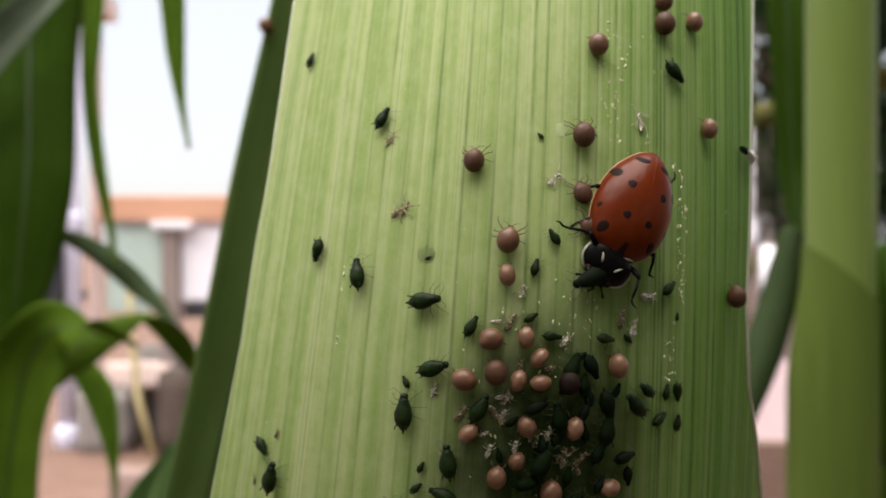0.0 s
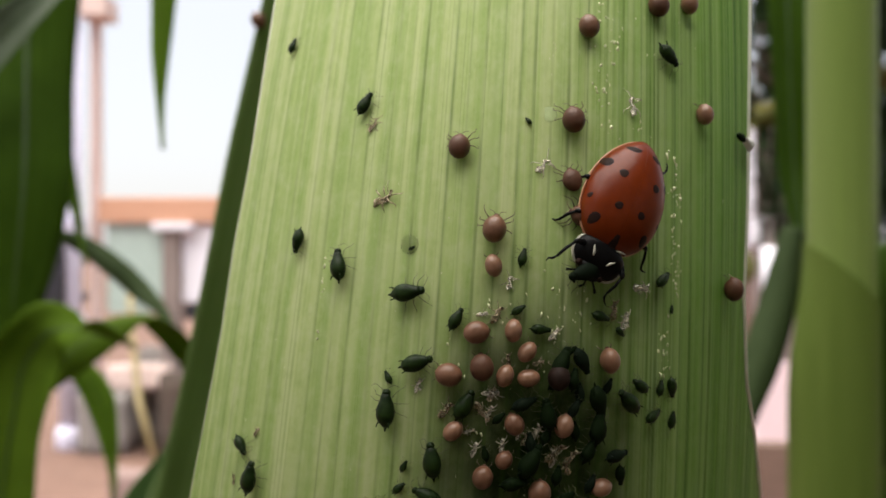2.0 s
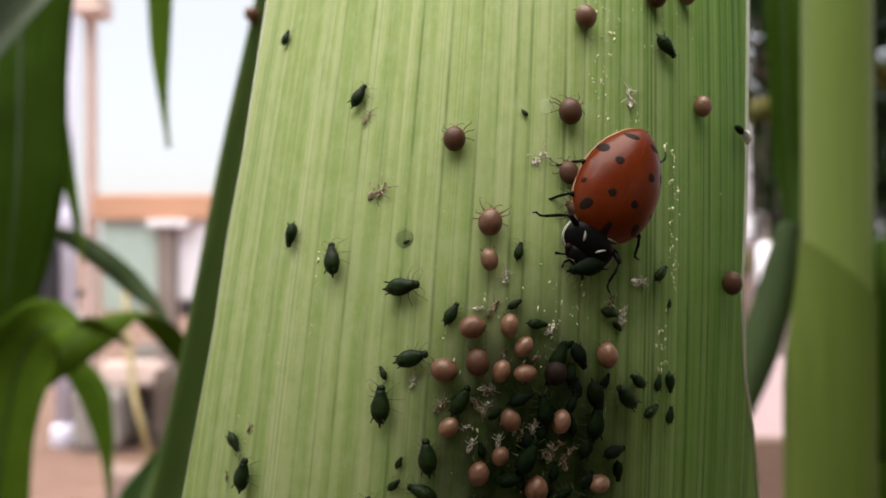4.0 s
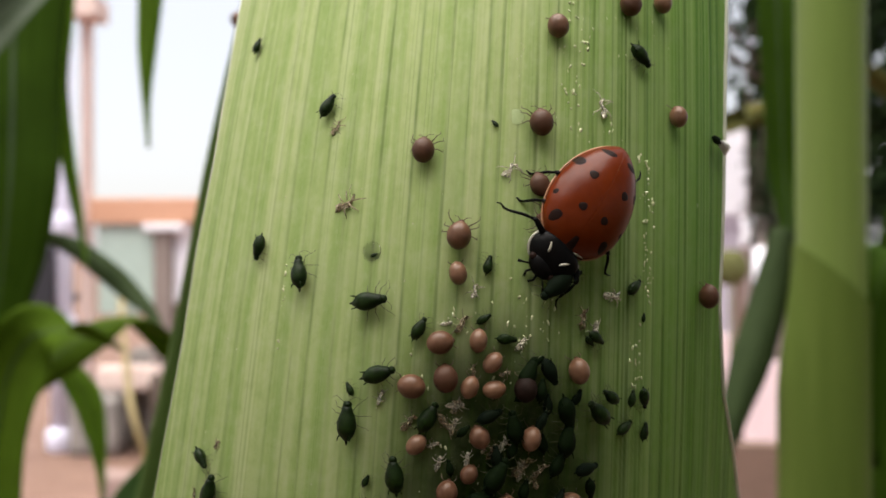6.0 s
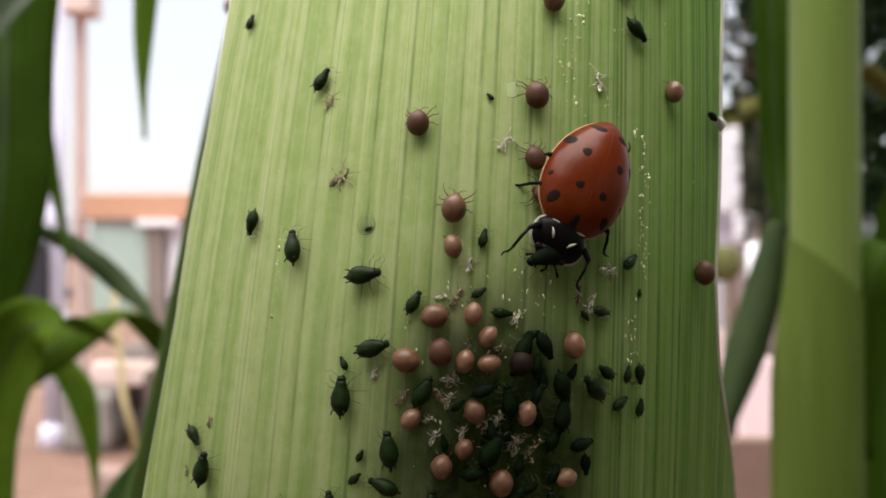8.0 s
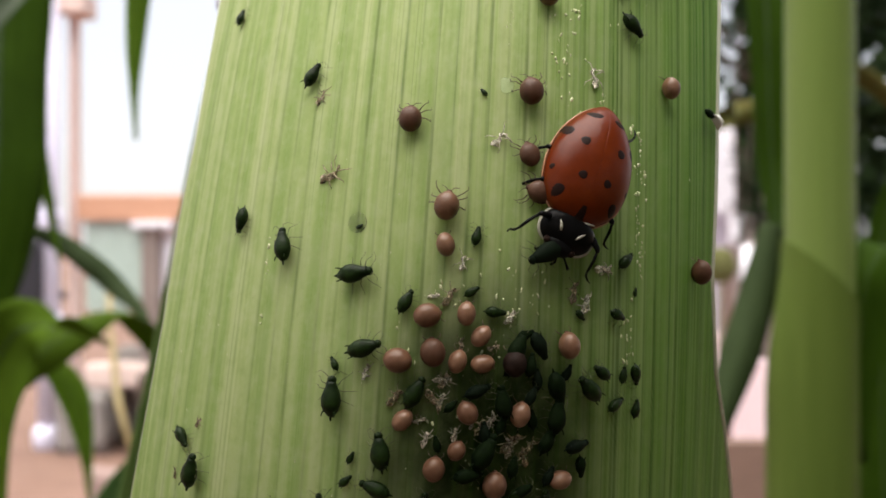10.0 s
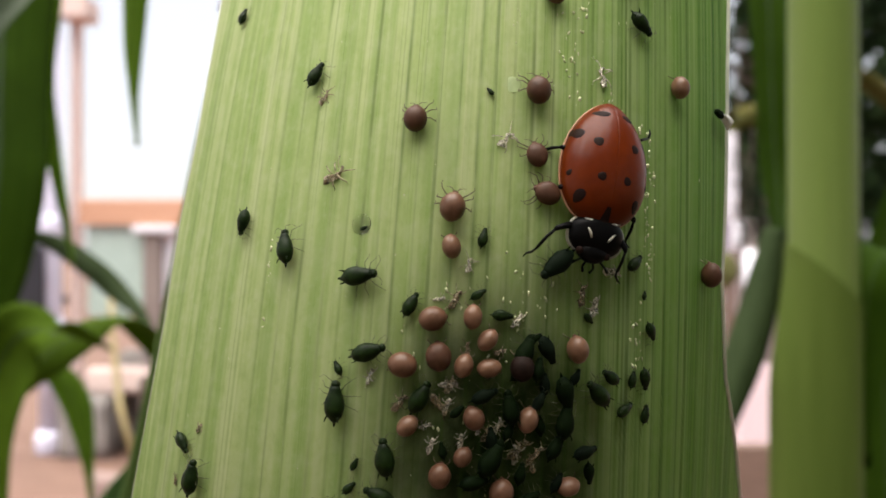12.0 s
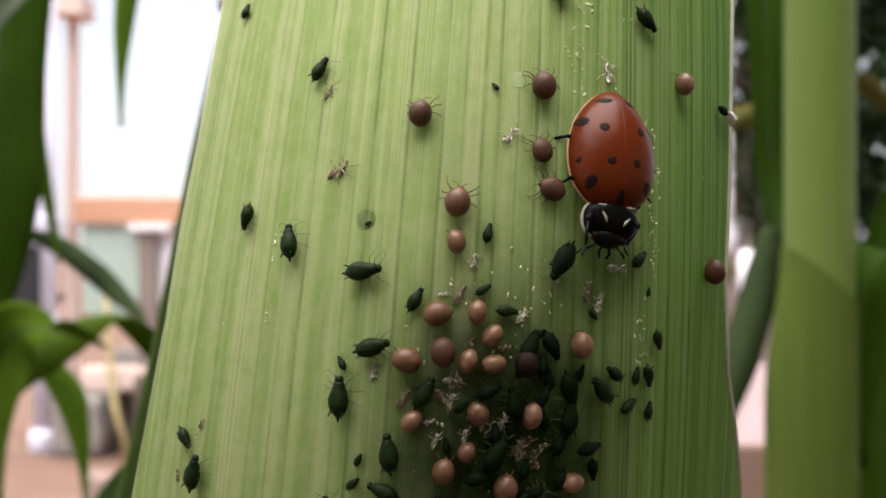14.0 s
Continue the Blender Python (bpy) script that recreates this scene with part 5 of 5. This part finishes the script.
def tree(x, y, height, spread, seed, leaves):
    """A dark tree with limbs and a ragged crown of small leaves."""
    rng = random.Random(seed)
    thing = tagged(new("tree"), "dark leafy tree with gaps of bright sky", "tree", "trees behind")
    thing.location = (x, y, 0)
    bm = bmesh.new()
    tube(bm, [(0, 0, 0), (0.05, 0, height * 0.3), (0, 0.05, height * 0.6), (0.04, 0, height * 0.9)], [0.05, 0.045, 0.03, 0.01], 12)
    for k in range(9):
        a = rng.uniform(0, math.tau)
        h = height * rng.uniform(0.15, 0.7)
        r = spread * rng.uniform(0.5, 0.9)
        tube(bm, [(0.02, 0, h), (r * 0.5 * math.cos(a), r * 0.5 * math.sin(a), h + 0.25), (r * math.cos(a), r * math.sin(a), h + rng.uniform(0.3, 0.7))], [0.022, 0.014, 0.006], 7)
    part("trunk", bm, BARK, thing)
    verts, faces = [], []
    for c in range(leaves // 30):
        a, q = rng.uniform(0, math.tau), math.sqrt(rng.random())
        centre = Vector((spread * q * math.cos(a), spread * q * math.sin(a), height * rng.uniform(0.06, 1.05)))
        for k in range(30):
            p = centre + Vector((rng.gauss(0, 0.11), rng.gauss(0, 0.11), rng.gauss(0, 0.09)))
            e = Euler((rng.uniform(0, 6), rng.uniform(0, 6), rng.uniform(0, 6))).to_matrix()
            w, l = rng.uniform(0.05, 0.07), rng.uniform(0.1, 0.16)
            i = len(verts)
            verts += [tuple(p + e @ Vector(v)) for v in ((0, -l / 2, 0), (w / 2, -l * 0.1, 0.004), (0, l / 2, 0), (-w / 2, -l * 0.1, 0.004))]
            faces.append((i, i + 1, i + 2, i + 3))
    me = bpy.data.meshes.new("crown")
    me.from_pydata(verts, [], faces)
    me.materials.append(CROWN)
    ob = new("crown", me)
    ob.parent = thing
    return thing


def hedge_twig(x, y, z0, z1, seed):
    """A thin leafy shoot that stands before the pale boards."""
    rng = random.Random(seed)
    thing = tagged(new("hedge_shoot"), "thin dark leafy shoot beside the fence", "shoot", "hedge shoots")
    thing.location = (x, y, 0)
    bm = bmesh.new()
    tube(bm, [(0, 0, 0), (0.01, 0, z0 * 0.6), (-0.005, 0, z0), (0.012, 0, z1)], [0.006, 0.005, 0.004, 0.002], 7)
    part("stem", bm, BARK, thing)
    for k in range(22):
        z = z0 + (z1 - z0) * (k + rng.random()) / 22
        a, l, w = rng.uniform(0, math.tau), rng.uniform(0.022, 0.042), rng.uniform(0.010, 0.018)
        out = Vector((math.cos(a), math.sin(a), rng.uniform(-0.3, 0.5))).normalized()
        side = out.cross(Vector((0, 0, 1))).normalized()
        bm = bmesh.new()
        rows = [[bm.verts.new(Vector((0.004, 0, z)) + out * (l * q) + side * (e * w * math.sin(math.pi * (0.06 + 0.9 * q)) / 2) + Vector((0, 0, 0.004 * abs(e) - 0.006 * q * q))) for e in (-1, 0, 1)] for q in (0, 0.25, 0.5, 0.75, 1)]
        for r0, r1 in zip(rows, rows[1:]):
            for e in range(2):
                bm.faces.new((r0[e], r0[e + 1], r1[e + 1], r1[e]))
        part("leaf", bm, CROWN, thing)
    return thing


hedge_twig(0.800, 2.52, 0.56, 0.84, 3)
hedge_twig(0.772, 2.50, 0.62, 0.74, 5)
hedge_twig(0.768, 2.50, 0.82, 1.06, 7)
hedge_twig(0.758, 2.42, 0.52, 0.61, 11)
hedge_twig(0.795, 2.42, 0.53, 0.64, 12)
tree(1.55, 4.6, 3.0, 0.75, 1, 1900)
tree(2.5, 5.4, 3.4, 0.9, 2, 7500)


def corn_plant(seed):
    """Whole unseen corn plant added to block light: stalk from ground, long arching leaves."""
    rng = random.Random(seed)
    thing = tagged(new("corn_plant"), "unseen corn plant with long arching leaves, added to block light", "corn plant", "corn plants round about")
    bm = bmesh.new()
    tube(bm, [(0, 0, 0), (0.01, 0, 0.5), (0, 0.01, 1.1), (0.01, 0, 1.5)], [0.014, 0.013, 0.011, 0.006], 12)
    part("stalk", bm, STALK, thing)
    for k in range(22):
        a = k * 2.4 + rng.uniform(-0.5, 0.5)
        z, l, w = 0.06 + 0.06 * k, rng.uniform(0.4, 0.58), rng.uniform(0.07, 0.10)
        out, side = Vector((math.cos(a), math.sin(a), 0)), Vector((-math.sin(a), math.cos(a), 0))
        bm = bmesh.new()
        uv = bm.loops.layers.uv.new("UVMap")
        rows = []
        for i in range(13):
            q = i / 12
            p = out * (l * (q - 0.2 * q * q)) + Vector((0, 0, z + 0.5 * l * q - 0.62 * l * q * q))
            half = 0.5 * w * math.sin(math.pi * (0.12 + 0.88 * q)) ** 0.7 if q < 1 else 0.0008
            rows.append([(bm.verts.new(p + side * (half * e) + Vector((0, 0, 0.25 * half * abs(e) + 0.006 * math.sin(9 * q + e)))), (e + 1) / 2, q * 8) for e in (-1, -0.5, 0, 0.5, 1)])
        for r0, r1 in zip(rows, rows[1:]):
            for e in range(4):
                quad = (r0[e], r0[e + 1], r1[e + 1], r1[e])
                f = bm.faces.new([v[0] for v in quad])
                for loop, v in zip(f.loops, quad):
                    loop[uv].uv = v[1:]
        part("leaf", bm, LEAF_SHADED, thing)
    return thing


SHADE_CORN = [corn_plant(1), corn_plant(2)]
rng = random.Random(8)
# added rows of unseen corn shade the aphid leaf from near side and right
for i, (x, y) in enumerate(((-0.75, -0.85), (-0.45, -0.9), (-0.1, -1.0), (0.25, -0.95), (0.52, -0.7), (0.72, -0.34), (1.0, 0.1), (-0.6, -1.2), (-0.25, -1.3), (0.1, -1.35), (0.45, -1.1), (0.8, -0.6), (1.1, -0.2), (-0.95, -0.4), (-0.7, -0.22), (-0.85, 0.05), (0.64, 0.0), (0.7, 0.25), (0.6, -0.2), (-0.42, -0.6), (-0.18, -0.62), (0.05, -0.6), (0.3, -0.58), (-0.05, -0.75), (0.42, -0.45))):
    # front plants shrunk a little to let more sky light in
    front_scale = 0.94 if y < -0.4 and abs(x) < 0.5 else 1.0
    copy_thing(SHADE_CORN[i % 2], pose(x, y, 0, 0, 0, rng.uniform(0, 360)) @ Matrix.Scale(front_scale, 4))
for t_ in SHADE_CORN:
    drop_template(t_)



def motions():
    """Everything that moves."""
    walk(LADYBIRD, [(t, leaf_pose(x, z, turn, 0.0, roll, pitch)) for t, x, z, turn, roll, pitch in (
        (0.0, 8.35, 1.59, -117.8, 10.1, 2.6),
        (0.5, 8.29, 1.57, -117.8, 9.4, 2.0),
        (1.0, 8.24, 1.50, -118.3, 8.9, -0.1),
        (1.5, 8.25, 1.40, -117.3, 8.6, 0.4),
        (2.0, 8.28, 1.42, -117.7, 8.4, 0.3),
        (2.5, 8.26, 1.55, -120.4, 8.2, -0.1),
        (3.0, 8.24, 1.83, -119.3, 8.1, 2.9),
        (5.5, 8.10, 1.43, -123.0, 6.5, 2.0),
        (6.0, 8.16, 1.55, -126.5, 6.6, 3.6),
        (6.5, 8.17, 1.59, -125.3, 7.2, 2.9),
        (7.0, 8.11, 1.42, -122.6, 7.7, 2.4),
        (7.5, 8.17, 1.39, -121.0, 8.4, 1.0),
        (8.0, 8.18, 1.32, -121.2, 8.9, -0.1),
        (10.5, 8.58, 1.72, -112.7, 11.7, -1.6),
        (11.0, 8.61, 1.72, -111.9, 11.6, -3.0),
        (11.5, 8.69, 1.59, -110.4, 11.3, -4.3),
        (12.0, 8.81, 1.70, -104.8, 11.1, -4.7),
        (12.5, 8.95, 1.83, -102.1, 11.4, -6.1),
        (13.0, 8.97, 1.93, -102.6, 11.8, -9.7),
        (13.5, 8.96, 2.03, -102.5, 12.0, -10.6),
        (14.0, 8.96, 2.04, -101.2, 11.9, -10.1),
    )])
    # the fore body turns towards the prey: seconds, degrees
    for ob in FORE_BODY:
        walk(ob, [(t, Matrix.Translation(NECK) @ pose(0, 0, 0, 0, 0, turn)) for t, turn in (
            (0, -16), (0.5, -16), (1, -14), (1.5, -17), (2, -15), (2.5, -20), (3, -17), (5.5, -16), (6, -18), (6.5, -13.5), (7, -6), (7.5, -5), (8, -7),
            (10.5, -12), (11, -12), (11.5, -10), (12, -4), (12.5, -1), (13, -6), (13.5, -7), (14, -7.5))])
    hips = {key: hip for key, reach, hip in LEGS}
    # leg: seconds, turn about the body's up, lift in degrees
    swings = {
        "front_r": ((0, -94.3, -28.0), (0.5, -80.5, -24.9), (1, -69.3, -28.0), (1.5, -73.7, -0.0), (2, -47.9, -28.0), (2.5, -76.8, -28.0), (3, -84.7, -28.0), (5.5, -64.0, -28.0), (6, -93.1, -13.5), (6.5, -61.8, -28.0), (7, -51.6, -28.0), (7.5, -35.6, -28.0), (8, -32.6, -17.5), (10.5, -65.1, -28.0), (11, -72.6, -0.0), (11.5, -48.1, -24.5), (12, -53.6, -0.0), (12.5, -23.7, -23.3), (13, -24.4, -28.0), (13.5, -34.2, -10.1), (14, -25.3, -28.0)),
        "front_l": ((0, 23.2, -28.0), (0.5, 23.2, -28.0), (1.5, -3.0, -0.0), (3.0, 19.5, -28.0), (6, 10.1, -0.0), (6.5, 8.7, -0.0), (7, 48.7, -0.0), (8, 28.8, -0.0), (10.5, 16.3, -0.0), (11, 11.2, -0.0), (12, 15.7, -0.0), (12.5, -8.9, -28.0), (14, -14.0, -28.0)),
        "mid_r": ((0, -68.0, 4.0), (3, -72.0, 4.0), (5.5, -86.0, 4.0), (8, -90.0, 4.0), (10.5, -87.0, 4.0), (12.5, -86.0, 4.0), (14, -80.0, 4.0)),
        "mid_l": ((0, 54.1, 4.0), (0.5, 54.1, 4.0), (1.5, 52.5, 4.0), (3, 53.3, 4.0), (6, 68.8, 4.0), (7, 62.3, 4.0), (8, 56.9, 4.0), (10.5, 31.5, 4.0), (12, 25.5, 4.0), (12.5, -7.5, 4.0), (14, -9.0, 4.0)),
        "hind_r": ((0, -80.1, 4.0), (8, -80.5, 4.0), (10.5, -85.0, 4.0), (12, -100.0, 4.0), (12.5, -106.0, 4.0), (14, -104.0, 4.0)),
        "hind_l": ((0, 166.0, -4.0), (3, 164.0, -4.0), (6.5, 170.0, -4.0), (8, 172.0, -4.0), (10.5, 158.0, -4.0), (12, 146.0, -4.0), (12.25, 84.0, -4.0), (12.5, 25.0, -4.0), (14, 25.0, -4.0)),
    }
    for key, rows in swings.items():
        x, y, z = hips[key]
        walk(LEG[key], [(t, pose(x * MM, y * MM, z * MM, 0, lift, turn)) for t, turn, lift in rows])
    walk(PREY_APHID, [(t, leaf_pose(x, z, turn, 0.15, 0, 0)) for t, x, z, turn in (
        (0, 6.32, -1.36, 200),
        (1.5, 6.48, -1.45, 205),
        (3, 6.76, -1.44, 185),
        (6, 6.69, -1.74, 215),
        (7, 6.55, -1.31, 200),
        (8, 6.41, -1.58, 200),
        (10.5, 6.85, -1.52, 205),
        (11, 6.98, -1.65, 205),
        (12, 6.79, -1.90, 215),
        (13, 6.78, -1.94, 230),
        (14, 6.82, -1.96, 235),
    )])
    walk(WALKING_APHID, [(t, leaf_pose(x, z, turn)) for t, x, z, turn in (
        (0, 7.22, -4.02, -10),
        (0.5, 7.45, -3.50, 0),
        (1.5, 7.39, -3.41, -20),
        (3, 7.60, -3.30, -10),
        (6, 8.61, -3.94, -30),
        (7, 8.78, -3.88, -30),
        (8, 9.06, -3.91, -10),
        (10.5, 10.45, -4.28, -25),
        (11, 10.89, -4.48, -30),
        (12, 11.24, -4.74, -50),
        (13, 11.33, -4.88, -60),
        (14, 11.41, -5.26, -60),
    )])
    # leaves that sway: seconds, shift along x in mm, lean in degrees
    hang = HANGING_LEAF.location.copy()
    walk(HANGING_LEAF, [(t, pose(hang.x + dx * MM, hang.y, hang.z + dz * MM, 0, lean, 0)) for t, dx, dz, lean in (
        (0, 0.00, 0.00, -0.0),
        (0.5, -1.11, 1.03, 6.9),
        (1, 0.32, 0.02, 8.0),
        (1.5, -4.02, 3.30, 13.3),
        (2, -1.06, -0.13, 6.9),
        (2.5, -2.65, 0.64, 10.5),
        (3, 0.34, -0.79, 2.5),
        (5.5, -1.97, -0.25, 6.4),
        (6, -0.69, 0.53, 7.2),
        (6.5, -1.16, 0.38, 7.0),
        (7, -1.42, 1.04, 9.2),
        (7.5, -0.31, 0.61, 7.6),
        (8, -0.01, 0.65, 7.0),
        (10.5, -0.51, 0.52, 7.6),
        (12.5, -1.85, -0.15, 5.3),
        (14, -2.51, 4.12, 9.1),
    )])
    strip = STRIP_LEAF.location.copy()
    walk(STRIP_LEAF, [(t, pose(strip.x + dx * MM, strip.y, strip.z)) for t, dx in (
        (0.0, 0), (0.5, 2), (1.0, 0), (1.3, -6), (1.6, -12), (3.2, -12), (4.3, -9), (5.5, -6), (6.0, -6), (6.5, -7), (7.0, -11), (8.2, -11), (10.5, -12), (11.5, -10), (12.5, -5), (13.2, -8), (14.0, -11))])

    walk(TOSSED_APHID, [(t, leaf_pose(x, z, turn, lift)) for t, x, z, turn, lift in (
        (0.0, 4.93, 0.52, 120, 0),
        (0.3, 4.92, 0.55, 110, 0),
        (0.4, 4.85, 0.60, -35, 0.5),
        (0.6, 5.18, 0.60, -35, 0.6),
        (0.8, 5.15, 0.60, -35, 0.6),
        (0.9, 5.20, 0.43, -35, 0.5),
        (1.0, 4.11, 0.16, 85, 0.3),
        (1.1, 4.44, -0.03, 60, 0.3),
        (1.2, 4.87, 0.22, 10, 0.4),
        (1.4, 5.92, -0.67, 10, 0.12),
        (1.5, 7.38, -0.95, 10, 0.12),
        (3.0, 7.66, -0.94, 10, 0.12),
        (6.0, 7.59, -1.24, 10, 0.12),
        (7.0, 7.45, -0.81, 10, 0.12),
        (8.0, 7.31, -1.08, 10, 0.12),
        (10.5, 7.75, -1.02, 10, 0.12),
        (11.0, 7.88, -1.15, 10, 0.12),
        (12.0, 6.79, -1.90, 10, 0.12),
        (13.0, 6.78, -1.94, 10, 0.12),
        (14.0, 6.82, -1.96, 10, 0.12),
    )])



motions()
